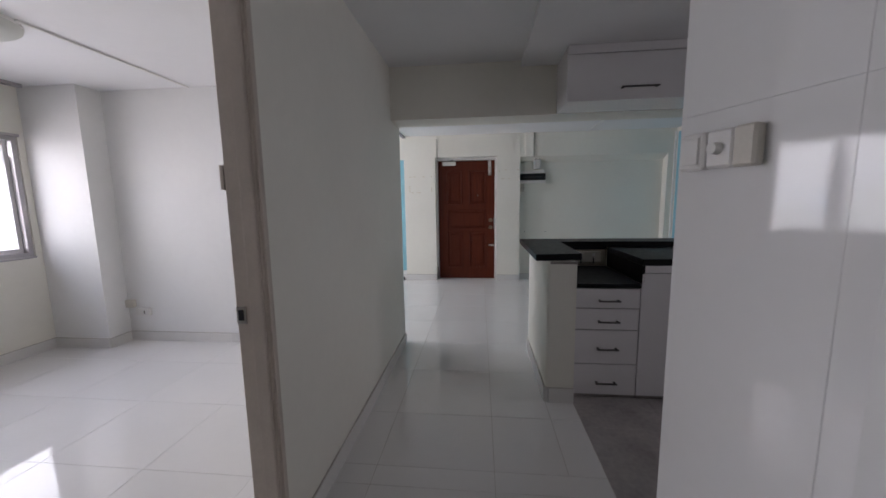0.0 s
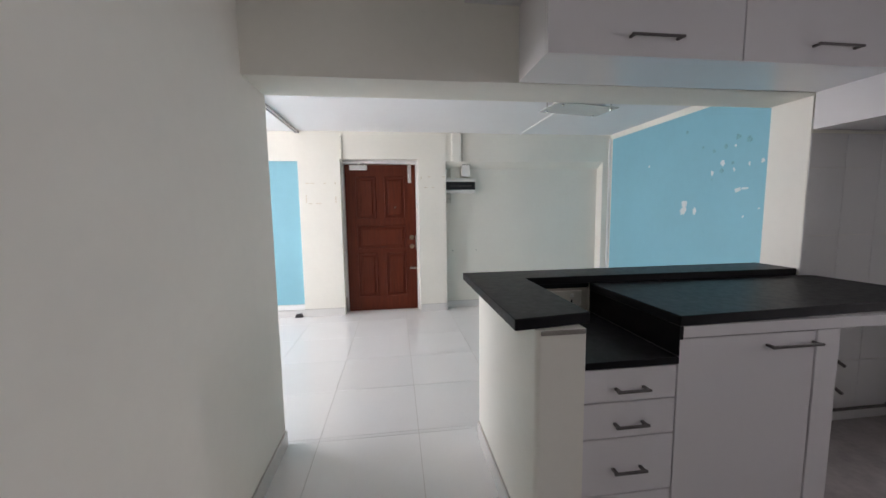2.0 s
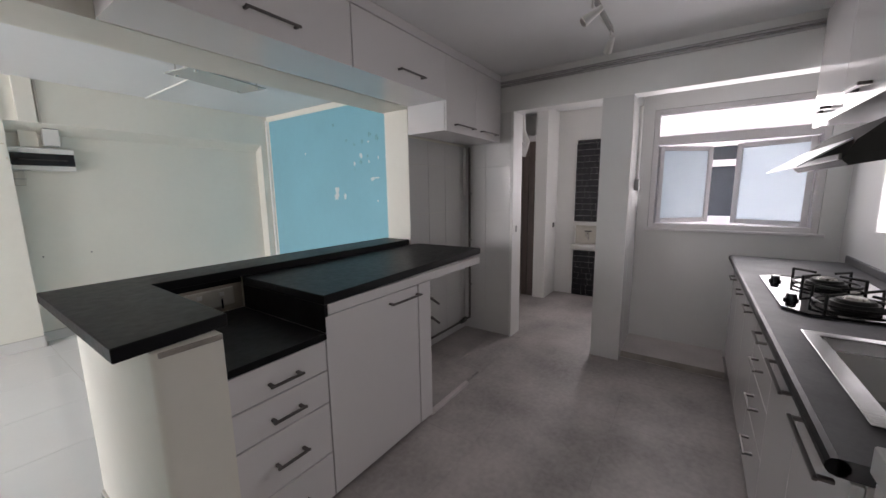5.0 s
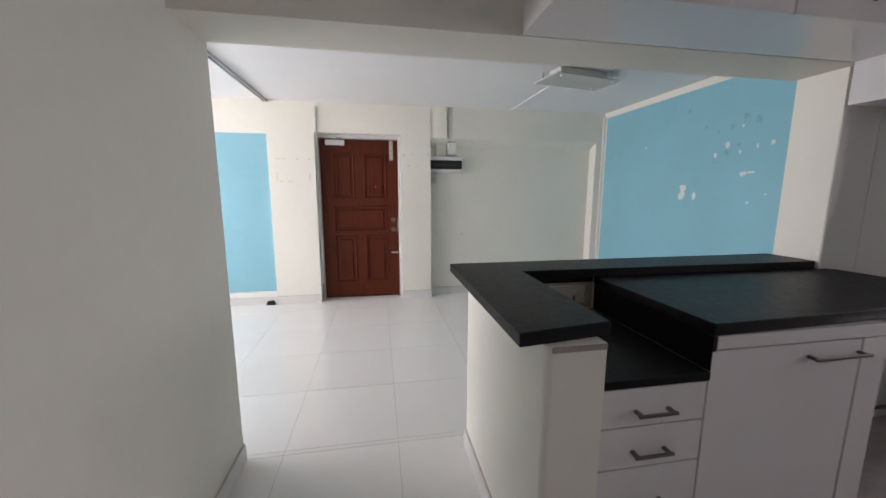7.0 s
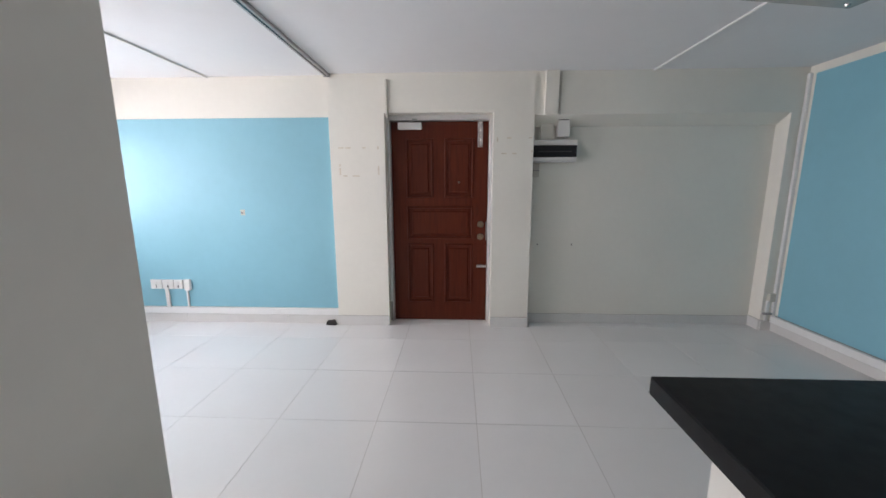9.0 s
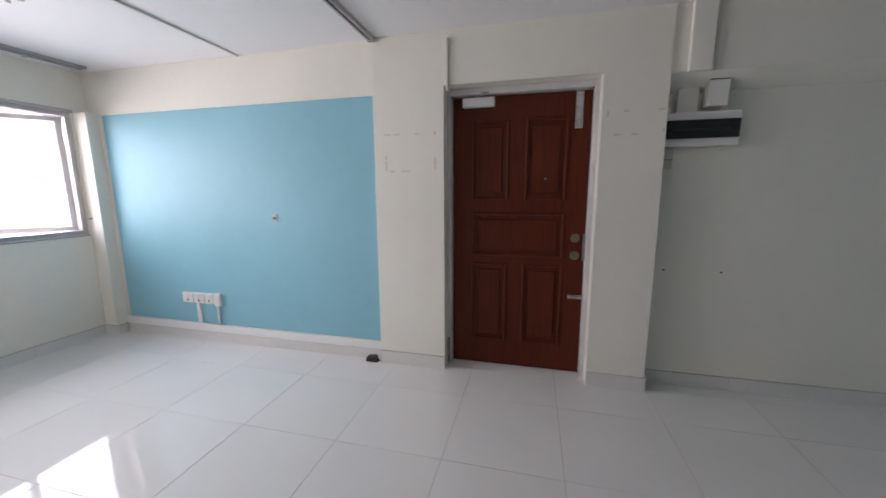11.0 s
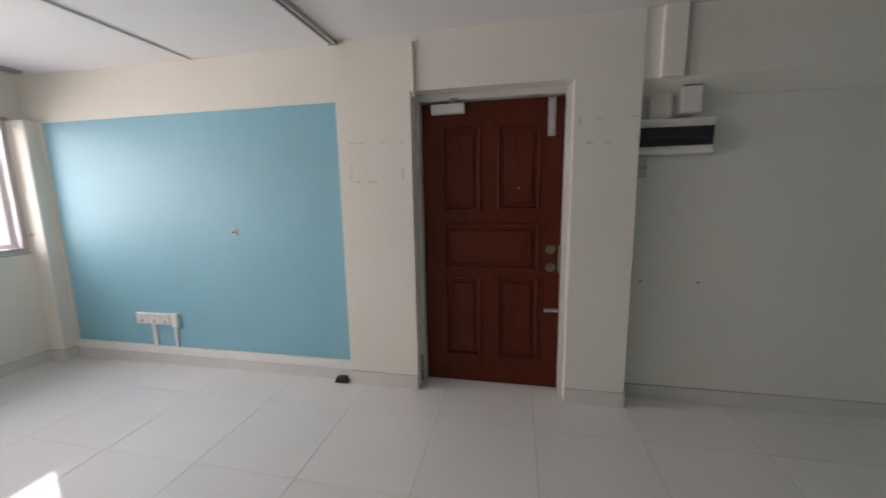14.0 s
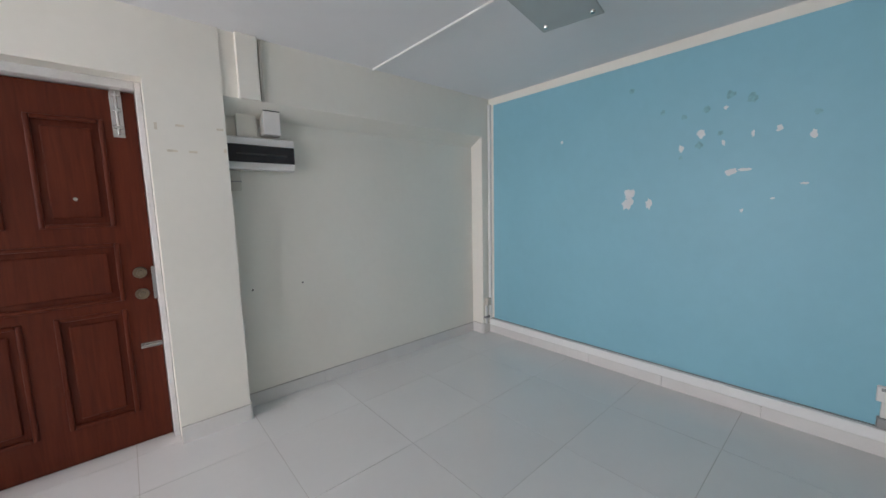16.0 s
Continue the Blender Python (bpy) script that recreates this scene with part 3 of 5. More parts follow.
bm = prism(bmesh.new(), [(1.246, BF - 0.003), (2.70, 3.20), (2.66, 3.75), (2.574, 3.798), (1.246, 3.798)], 0.92, 0.962)
bmesh.ops.bevel(bm, geom=[e for e in bm.edges], offset=0.003, segments=1, affect="EDGES")
part("slab", bm, BLACK, lt)
part("side_panel", boxes((1.247, 1.263, BF, 3.798, 0.80, 0.919)), BLACK, lt)
part("lower_shelf", B(0.826, 1.246, BF - 0.007, 3.81, 0.772, 0.80, bev=0.002), BLACK, lt)
part("side_face", boxes((0.823, 0.835, BF + 0.01, 3.81, 0.80, 0.958)), BLACK, lt)
sock = thing("socket_outlet", 1.08, 3.81, 0.87, "white double socket in the bar recess", "socket")
part("plate", B(0.98, 1.20, 3.802, 3.814, 0.832, 0.922, bev=0.004), BEIGEP, sock)
for x in (1.04, 1.14):
    part("rocker", B(x - 0.012, x + 0.012, 3.796, 3.802, 0.885, 0.905, bev=0.002), WHITEP, sock)
    part("pin_hole", boxes((x - 0.004, x + 0.004, 3.800, 3.802, 0.822, 0.87)), DARK, sock)
dr = thing("drawer_unit", 0.85, BF, 0.04, "white laminate drawer unit with four drawers", "drawer unit")
part("body", boxes((0.826, 1.244, BF + 0.02, 3.80, 0.026, 0.77)), LAM, dr)
for z0, z1, hz in ((0.636, 0.766, 0.689), (0.489, 0.630, 0.547), (0.250, 0.483, 0.359), (0.030, 0.244, 0.120)):
    d = part("drawer", B(0.838, 1.242, BF, BF + 0.019, z0, z1, bev=0.0015), LAM, dr)
    pull(d, 1.045, BF, hz, 0.115)
cu = thing("cabinet_unit", 1.25, BF, 0.04, "white laminate base cabinet with one tall door", "cabinet")
part("body", boxes((1.266, 1.86, BF + 0.02, 3.79, 0.026, 0.917)), LAM, cu)
d = part("door", B(1.248, 1.865, BF, BF + 0.019, 0.030, 0.868, bev=0.0015), LAM, cu)
pull(d, 1.745, BF, 0.822, 0.215)
part("top_rail", B(1.266, 2.58, BF, BF + 0.019, 0.873, 0.918, bev=0.0015), LAM, cu)
part("side_panel", B(1.875, 1.985, BF, 3.79, 0.026, 0.870, bev=0.0015), LAM, cu)
part("apron", boxes((2.562, 2.58, BF + 0.02, 3.79, 0.873, 0.918)), LAM, cu)

# ---- hanging cabinets over the bar ----
UF, UB = 3.38, BEAM0 - 0.002
uc = thing("wall_cabinet", 0.80, UF, 2.01, "long white laminate wall cabinet with lift-up doors", "wall cabinet", group="kitchen wall cabinets")
part("body", boxes((0.797, 2.53, UF + 0.022, UB, 2.013, 2.37)), LAM, uc)
for a, b_, hx in ((0.797, 1.688, 1.262), (1.694, 2.53, 2.145)):
    d = part("door", B(a, b_, UF, UF + 0.018, 2.01, 2.31, bev=0.0015), LAM, uc)
    pull(d, hx, UF, 2.085, 0.215)
part("cornice", B(0.797, 2.53, UF - 0.002, UF + 0.018, 2.316, 2.372, bev=0.002), LAM, uc)
uc2 = thing("wall_cabinet", 2.53, UF, 1.805, "deep white laminate wall cabinet with two doors", "wall cabinet", group="kitchen wall cabinets")
part("body", boxes((2.533, KX - 0.03, UF + 0.022, UB, 1.81, 2.37)), LAM, uc2)
for a, b_, hx in ((2.533, 2.955, 2.76), (2.961, KX - 0.03, 3.15)):
    d = part("door", B(a, b_, UF, UF + 0.018, 1.805, 2.31, bev=0.0015), LAM, uc2)
    pull(d, hx, UF, 1.857, 0.25)
part("cornice", B(2.533, KX - 0.03, UF - 0.002, UF + 0.018, 2.316, 2.372, bev=0.002), LAM, uc2)

# ---- pipes in the corner below ----
PIPE = mat("dull_grey_pipe", (0.12, 0.11, 0.10), 0.45, 0.3, var=0.2, scale=20)
pp = thing("water_pipe", KX - 0.04, 3.70, 0.13, "grey water pipe run along the tiled corner", "pipe")
part("riser", tube(bmesh.new(), [(KX - 0.035, 3.70, 1.79), (KX - 0.035, 3.70, 0.12)], 0.011), PIPE, pp)
part("branch", tube(bmesh.new(), [(KX - 0.035, 3.70, 0.12), (2.68, 3.72, 0.11), (2.68, 3.72, 0.52)], 0.010), PIPE, pp)
bm = cyl(bmesh.new(), (KX - 0.20, 3.70, 0.12), (KX - 0.12, 3.70, 0.12), 0.02)
box(bm, KX - 0.185, KX - 0.135, 3.67, 3.695, 0.13, 0.16, bev=0.004)
part("valve", bm, HANDLE, pp, "dark metal stop valve")
for z in (0.50, 0.335):
    bm = cyl(bmesh.new(), (2.68, 3.742, z), (2.68, 3.642, z), 0.015, 0.013, 12)
    cyl(bm, (2.68, 3.652, z), (2.72, 3.602, z - 0.05), 0.011, 0.009, 12)
    box(bm, 2.655, 2.715, 3.682, 3.697, z + 0.022, z + 0.03, bev=0.003)
    cyl(bm, (2.68, 3.69, z), (2.68, 3.69, z + 0.025), 0.006, seg=8)
    part("tap", bm, HANDLE, pp, "dark metal bib tap")
for z in (0.45, 0.9, 1.35):
    part("clip", B(KX - 0.052, KX - 0.002, 3.692, 3.708, z, z + 0.02, bev=0.002), GREYP, pp)
solid("pipe_cover", B(KX - 0.07, KX - 0.05, 3.73, 3.752, 1.35, 1.78, bev=0.004), PAINT_W, "white boxed pipe cover in the kitchen corner", "pipe cover")

# ---- stove side: the run is laid out on its own grid, which ORIGIN sets in the plan ----
ST, ORIGIN = 0.93, Vector((0.12, 0.115, 0))
WT0, WT1, SF = 1.13, 3.66, 1.51
wk = thing("kitchen_worktop", WT0, SF, 0.84, "grey stone-look kitchen worktop with sink cut-out", "worktop")
SX0, SX1, SY0, SY1 = 1.32, 1.90, 1.04, 1.41
for q in ((WT0, SX0, ST, SF + 0.02), (SX1, WT1, ST, SF + 0.02), (SX0, SX1, ST, SY0), (SX0, SX1, SY1, SF + 0.02)):
    part("slab", boxes((*q, 0.842, 0.88)), GTOP, wk)
part("edge_profile", tube(bmesh.new(), [(WT0, SF + 0.02, 0.861), (WT1, SF + 0.02, 0.861), (WT1, ST + 0.02, 0.861)], 0.019, 10), BLACK, wk)
part("upstand", B(WT0, WT1, ST, ST + 0.015, 0.882, 0.93, bev=0.003), GTOP, wk)
sk = thing("kitchen_sink", SX0, SY0, 0.70, "stainless steel kitchen sink set into the worktop", "sink")
bm = bmesh.new()
for q in ((SX0 - 0.03, SX0 + 0.02, SY0 - 0.03, SY1 + 0.04), (SX1 - 0.02, SX1 + 0.02, SY0 - 0.03, SY1 + 0.04), (SX0 + 0.02, SX1 - 0.02, SY0 - 0.03, SY0 + 0.01), (SX0 + 0.02, SX1 - 0.02, SY1, SY1 + 0.04)):
    box(bm, *q, 0.882, 0.889, bev=0.002)
part("rim", bm, STEEL, sk)
bm = boxes((SX0 + 0.002, SX0 + 0.012, SY0 + 0.002, SY1 - 0.002, 0.70, 0.88), (SX1 - 0.012, SX1 - 0.002, SY0 + 0.002, SY1 - 0.002, 0.70, 0.88), (SX0 + 0.012, SX1 - 0.012, SY0 + 0.002, SY0 + 0.01, 0.70, 0.88),
           (SX0 + 0.012, SX1 - 0.012, SY1 - 0.01, SY1 - 0.002, 0.70, 0.88), (SX0 + 0.002, SX1 - 0.002, SY0 + 0.002, SY1 - 0.002, 0.692, 0.70))
part("bowl", bm, STEEL, sk)
part("drain", cyl(bmesh.new(), (1.6, 1.25, 0.701), (1.6, 1.25, 0.706), 0.045, seg=20), CHROME, sk)
hob = thing("gas_hob", 2.12, 1.1, 0.882, "black glass gas hob with two burners and cast pan supports", "hob")
GLASSB = mat("black_hob_glass", (0.02, 0.02, 0.022), 0.04, var=0.0)
IRON = mat("cast_iron", (0.025, 0.025, 0.025), 0.55, var=0.2, scale=40)
part("glass_top", prism(bmesh.new(), [(2.22, 1.46), (2.86, 1.46), (2.94, 1.39), (2.94, 1.03), (2.14, 1.03), (2.14, 1.39)], 0.883, 0.892), GLASSB, hob)
for bx, br in ((2.34, 0.062), (2.74, 0.062)):
    bn = part("burner", cyl(cyl(bmesh.new(), (bx, 1.22, 0.892), (bx, 1.22, 0.912), br + 0.02, br + 0.01, 24), (bx, 1.22, 0.912), (bx, 1.22, 0.925), br, br * 0.9, 24), IRON, hob)
    part("cap", cyl(bmesh.new(), (bx, 1.22, 0.925), (bx, 1.22, 0.934), br * 0.6, br * 0.5, 20), CHROME, bn)
    bm = bmesh.new()
    for k in range(24):
        a0, a1 = math.tau * k / 24, math.tau * (k + 1) / 24
        cyl(bm, (bx + 0.12 * math.cos(a0), 1.22 + 0.12 * math.sin(a0), 0.905), (bx + 0.12 * math.cos(a1), 1.22 + 0.12 * math.sin(a1), 0.905), 0.006, seg=6)
    for k in range(4):
        a0 = math.tau * (k + 0.5) / 4
        c, s = math.cos(a0), math.sin(a0)
        tube(bm, [(bx + 0.15 * c, 1.22 + 0.15 * s, 0.893), (bx + 0.15 * c, 1.22 + 0.15 * s, 0.95), (bx + 0.05 * c, 1.22 + 0.05 * s, 0.95)], 0.006, 6)
    part("pan_support", bm, IRON, hob, "black cast iron pan support")
    part("knob", cyl(cyl(bmesh.new(), (bx, 1.41, 0.892), (bx, 1.41, 0.902), 0.026, 0.026, 20), (bx, 1.41, 0.902), (bx, 1.41, 0.922), 0.02, 0.017, 20), DARK, hob)


def base_unit(x0, x1, fronts, label):
    """fronts: rows of z0, z1, handle z, handle width."""
    u = thing("base_cabinet", x0, SF, 0.0, label, "cabinet", group="stove side base cabinets")
    part("body", boxes((x0 + 0.001, x1 - 0.001, ST + 0.002, SF - 0.02, 0.10, 0.69)), LAM, u)
    part("side", boxes((x0 + 0.001, x0 + 0.017, ST + 0.002, SF - 0.02, 0.69, 0.84)), LAM, u)
    part("side", boxes((x1 - 0.017, x1 - 0.001, ST + 0.002, SF - 0.02, 0.69, 0.84)), LAM, u)
    part("plinth", boxes((x0 + 0.001, x1 - 0.001, ST + 0.02, SF - 0.05, 0, 0.098)), LAM, u)
    for a, b_, z0, z1, hz, hw in fronts:
        d = part("front", B(a + 0.002, b_ - 0.002, SF - 0.019, SF, z0, z1, bev=0.0015), LAM, u)
        pull(d, (a + b_) / 2, SF, hz, hw, out=1, r=0.0048, stand=0.026)
    return u


base_unit(1.13, 1.90, [(1.13, 1.52, 0.1, 0.835, 0.785, 0.24), (1.52, 1.90, 0.1, 0.835, 0.785, 0.24)], "white laminate sink base cabinet with two doors")
base_unit(1.90, 2.36, [(1.90, 2.36, 0.695, 0.835, 0.765, 0.13), (1.90, 2.36, 0.555, 0.691, 0.645, 0.13), (1.90, 2.36, 0.36, 0.551, 0.475, 0.13), (1.90, 2.36, 0.1, 0.356, 0.275, 0.13)], "white laminate base cabinet with four drawers")
base_unit(2.36, 3.64, [(2.36, 2.80, 0.1, 0.835, 0.765, 0.13), (2.80, 3.24, 0.1, 0.835, 0.75, 0.13), (3.24, 3.64, 0.1, 0.835, 0.75, 0.13)], "white laminate hob base cabinet with three doors")

# tall unit beside the corridor wall
tc = thing("tall_cabinet", 0.70, 1.48, 0, "pale laminate tall cabinet with recessed middle panel", "cabinet")
part("body", boxes((0.70, 1.12, ST + 0.002, 1.455, 0.0, 2.34)), LAMG, tc)
d = part("upper_door", B(0.70, 1.12, 1.457, 1.485, 1.20, 2.32, bev=0.002), LAM, tc)
pull(d, 1.0, 1.485, 1.24, 0.16, out=1, r=0.007)
d = part("lower_door", B(0.70, 1.12, 1.457, 1.485, 0.1, 0.86, bev=0.002), LAM, tc)
part("counter_strip", B(0.70, 1.12, 1.457, 1.495, 0.875, 0.93, bev=0.003), LAM, tc)

# extractor hood with its cabinet
HOODM = mat("dark_hood_enamel", (0.06, 0.058, 0.056), 0.65, var=0.1, scale=9, spec=0.15)
hd = thing("cooker_hood", 2.15, ST, 1.5, "slim dark cooker hood with a tilted glass visor", "cooker hood")
bm = prism(bmesh.new(), [(ST + 0.002, 1.53), (1.34, 1.455), (1.36, 1.475), (1.33, 1.545), (1.24, 1.63), (ST + 0.002, 1.70)], 2.16, 2.98)
bmesh.ops.transform(bm, matrix=Matrix(((0, 0, 1, 0), (1, 0, 0, 0), (0, 1, 0, 0), (0, 0, 0, 1))), verts=bm.verts)
part("canopy", bm, HOODM, hd)
bm = bmesh.new()
for x in (2.22, 2.60):
    box(bm, x, x + 0.33, 1.0, 1.28, 1.485, 1.492)
bmesh.ops.rotate(bm, cent=(2.5, 1.18, 1.49), matrix=Matrix.Rotation(radians(-8), 3, "X"), verts=bm.verts)
part("filter", bm, GREYP, hd, "metal grease filter")
bm = B(2.20, 2.94, 1.33, 1.50, 1.550, 1.556)
bmesh.ops.rotate(bm, cent=(2.5, 1.33, 1.553), matrix=Matrix.Rotation(radians(-34), 3, "X"), verts=bm.verts)
# Opaque pale blue stands in for the window's reflection on the glass.
part("visor", bm, mat("visor_with_painted_reflection", (0.52, 0.57, 0.61), 0.35, var=0.05, spec=0.3), hd, "glass visor, its pale bluish reflection put into the colour")
bm = B(2.17, 2.97, 1.358, 1.367, 1.478, 1.50, bev=0.002)
part("front_rail", bm, HANDLE, hd)
hc = thing("wall_cabinet", 2.16, ST, 1.72, "white laminate wall cabinet above the cooker hood", "wall cabinet", group="kitchen wall cabinets")
part("body", boxes((2.16, 3.2, ST + 0.002, 1.25, 1.72, 2.33)), LAM, hc)
for a, b_ in ((2.16, 2.68), (2.68, 3.2)):
    d = part("door", B(a + 0.001, b_ - 0.001, 1.252, 1.27, 1.71, 2.33, bev=0.0015), LAM, hc)
    pull(d, (a + b_) / 2, 1.27, 1.77, 0.14, out=1, r=0.007)

ORIGIN = Vector()

# ---- kitchen ceiling: spot track, conduits on the beam ----
tr = thing("spotlight_track", 2.75, 2.415, 2.33, "white ceiling track with two small spotlights, switched off", "spotlight")
part("rail", B(1.9, 2.97, 2.403, 2.427, KCEIL - 0.022, KCEIL - 0.001, bev=0.002), GREYP, tr)
for x, dx, dy in ((2.46, -0.02, 0.04), (2.93, 0.035, 0.02)):
    s = part("stem", cyl(bmesh.new(), (x, 2.415, KCEIL - 0.022), (x, 2.415, KCEIL - 0.07), 0.007), WHITEP, tr)
    p0, p1 = Vector((x - dx, 2.415 - dy, KCEIL - 0.07)), Vector((x + dx, 2.415 + dy, KCEIL - 0.135))
    bm = cyl(bmesh.new(), p0, p1, 0.015, 0.027, 20)
    part("shade", bm, WHITEP, s, "white metal spotlight cup")
    part("bulb", cyl(bmesh.new(), p1, p1 + (p1 - p0).normalized() * 0.004, 0.023, 0.021, 16), CHROME, s)
cn = thing("conduit_pair", KX - 0.02, 2.3, 2.26, "two painted metal conduits along the kitchen beam", "conduit")
for z in (2.285, 2.312):
    part("pipe", cyl(bmesh.new(), (KX - 0.012, STY, z), (KX - 0.012, UF + 0.1, z), 0.011), ALU, cn)

# ---- yard behind the doorway ----
PVC = mat("brown_folding_door", (0.10, 0.075, 0.065), 0.4, var=0.15, scale=9)
fd = thing("folding_door", 4.82, 3.74, 0, "dark brown folding bathroom door", "door")
for i in range(4):
    part("leaf", B(4.80, 4.83, 3.585 + i * 0.08, 3.66 + i * 0.08, 0.01, 1.98, bev=0.006), PVC, fd)
part("head", boxes((4.79, 4.85, 3.583, 3.9, 1.985, 2.05)), ALUW, fd)
BT = mat("glossy_black_tile", (0.018, 0.018, 0.022), 0.12, var=0.3, scale=8)
bw = thing("wall_black_tiles", YX, 2.9, 0, "wall of narrow glossy black tiles", "tiles", kind="structure")
rb = random.Random(4)
for z0, z1 in ((0.0, 0.62), (0.98, 2.0)):
    z = z0
    while z < z1 - 0.02:
        y = 2.87 - rb.random() * 0.1
        while y < 3.18:
            w = rb.choice((0.06, 0.10, 0.14))
            a, b_ = max(y, 2.87), min(y + w, 3.19)
            if b_ - a > 0.01:
                part("tile", boxes((YX - 0.012 - rb.random() * 0.003, YX - 0.001, a, b_ - 0.003, z, min(z + 0.075, z1) - 0.003)), BT, bw)
            y += w
        z += 0.075
bs = thing("wash_basin", YX - 0.1, 3.0, 0.62, "small white wash basin with a chrome tap", "basin")
part("apron", B(YX - 0.16, YX - 0.016, 2.87, 3.19, 0.63, 0.69, bev=0.01), WHITEP, bs)
part("back_shelf", B(YX - 0.05, YX - 0.016, 2.87, 3.19, 0.93, 0.97, bev=0.005), WHITEP, bs)
part("side_post", B(YX - 0.05, YX - 0.016, 3.16, 3.19, 0.69, 0.93), WHITEP, bs)
part("recess", boxes((YX - 0.02, YX - 0.014, 2.87, 3.16, 0.69, 0.93)), BEIGEP, bs)
part("tap", tube(bmesh.new(), [(YX - 0.03, 3.0, 0.75), (YX - 0.03, 3.0, 0.83), (YX - 0.13, 3.0, 0.83), (YX - 0.13, 3.0, 0.79)], 0.011), CHROME, bs)
part("tap_lever", B(YX - 0.05, YX - 0.025, 2.96, 3.04, 0.85, 0.865, bev=0.003), DARK, bs)
sw = thing("wall_switch", 5.0, 3.43, 0.92, "small dark flush switch on the yard pier", "switch")
part("plate", B(5.07, 5.12, 3.418, 3.429, 0.90, 0.96, bev=0.003), DARK, sw)
wp = thing("waste_pipe", 3.62, 3.2, 1.6, "white plastic waste pipe with a bend under the ceiling", "pipe")
part("drop", tube(bmesh.new(), [(3.74, 3.325, 2.10), (3.74, 3.315, 1.94), (3.74, 3.275, 1.84), (3.74, 3.29, 1.78), (3.74, 3.315, 1.71)], 0.03, 14), WHITEP, wp)
part("bracket", B(KX + 0.182, 3.74, 3.31, 3.37, 1.98, 2.01, bev=0.004), WHITEP, wp)
dj = thing("door_lining", KX + 0.09, 3.16, 0, "white doorway lining with a small latch plate", "door frame", kind="structure")
part("jamb", B(KX - 0.01, KX + 0.19, 3.262, 3.289, -0.006, 2.063, bev=0.004), PAINT_W, dj)
part("latch_plate", boxes((KX + 0.06, KX + 0.09, 3.259, 3.2618, 1.0, 1.06)), GREYP, dj)

# conduit and isolator on the window alcove
al = thing("conduit", KX + 0.2, 2.24, 1.4, "white conduit with a grey isolator switch in the window alcove", "conduit")
part("pipe", tube(bmesh.new(), [(KX + 0.30, 2.309, 2.03), (KX + 0.30, 2.309, 1.46)], 0.012), WHITEP, al)
part("isolator", B(KX + 0.27, KX + 0.33, 2.289, 2.323, 1.37, 1.46, bev=0.004), GREYP, al)
# ---- corridor: switch on the tiled wall ----
def flared(bm):
    """Turn a mesh built square to the corridor with its flared tiled wall."""
    bmesh.ops.rotate(bm, cent=(TW, TWY, 0), matrix=Matrix.Rotation(FLARE, 3, "Z"), verts=bm.verts)
    return bm


cs = thing("wall_switch", TW, 1.6, 1.44, "white surface-mounted switch and bell box on the tiles", "switch")
part("box", flared(B(TW - 0.03, TW - 0.001, 1.588, 1.648, 1.411, 1.491, bev=0.005)), WHITEP, cs)
part("rocker", flared(B(TW - 0.035, TW - 0.030, 1.597, 1.639, 1.422, 1.480, bev=0.002)), WHITEP, cs)
part("back_box", flared(B(TW - 0.026, TW - 0.001, 1.528, 1.586, 1.413, 1.491, bev=0.005)), WHITEP, cs)
part("blank_box", flared(B(TW - 0.03, TW - 0.001, 1.482, 1.526, 1.411, 1.491, bev=0.005)), BEIGEP, cs, "aged beige blank box")
part("dimmer", flared(cyl(bmesh.new(), (TW - 0.026, 1.560, 1.452), (TW - 0.042, 1.560, 1.452), 0.013, 0.011, 20)), WHITEP, cs)

# ---- living room: entrance wall fittings ----
tk = thing("cable_trunking", 0.98, 6.83, 2.06, "cream painted cable trunking above the fuse box", "trunking")
part("wide_channel", B(0.94, 1.06, 6.80, PIER + 0.0115, 2.04, CEIL, bev=0.003), PAINT, tk)
part("drop", B(0.94, 1.06, 6.945, 6.979, 1.80, 2.039, bev=0.003), PAINT, tk)
part("thin_channel", B(1.068, 1.085, 6.812, PIER + 0.0115, 2.04, CEIL - 0.01, bev=0.002), BEIGEP, tk)
jb = thing("junction_box", 1.15, 6.95, 1.88, "cream plastic junction box with a dark gap on top", "junction box")
part("lid", B(1.088, 1.195, 6.885, 6.979, 1.855, 2.005, bev=0.004), WHITEP, jb)
part("gap", boxes((1.091, 1.192, 6.89, 6.978, 2.0052, 2.02)), DARK, jb)
db = thing("fuse_box", 1.08, 6.95, 1.66, "white consumer unit with a smoked black cover", "fuse box")
part("housing", B(0.858, 1.278, 6.90, 6.979, 1.625, 1.83, bev=0.006), WHITEP, db)
part("cover", B(0.863, 1.273, 6.885, 6.899, 1.67, 1.78, bev=0.004), DARK, db, "smoked black cover")
part("slot", boxes((0.913, 1.223, 6.882, 6.8848, 1.716, 1.728)), IRON, db)
bk = thing("cable_box", 0.93, 6.96, 1.55, "small cream cable box under the fuse box", "junction box")
part("box", B(0.858, 0.938, 6.93, 6.979, 1.49, 1.618, bev=0.004), BEIGEP, bk)
part("seam", boxes((0.858, 0.939, 6.928, 6.93, 1.545, 1.551)), GREYP, bk)
vc = thing("conduit", -0.50, 6.81, 2.06, "grey painted conduit rising above the door", "conduit")
part("pipe", cyl(bmesh.new(), (-0.505, 6.808, 2.03), (-0.505, 6.808, 2.36), 0.012), BEIGEP, vc)
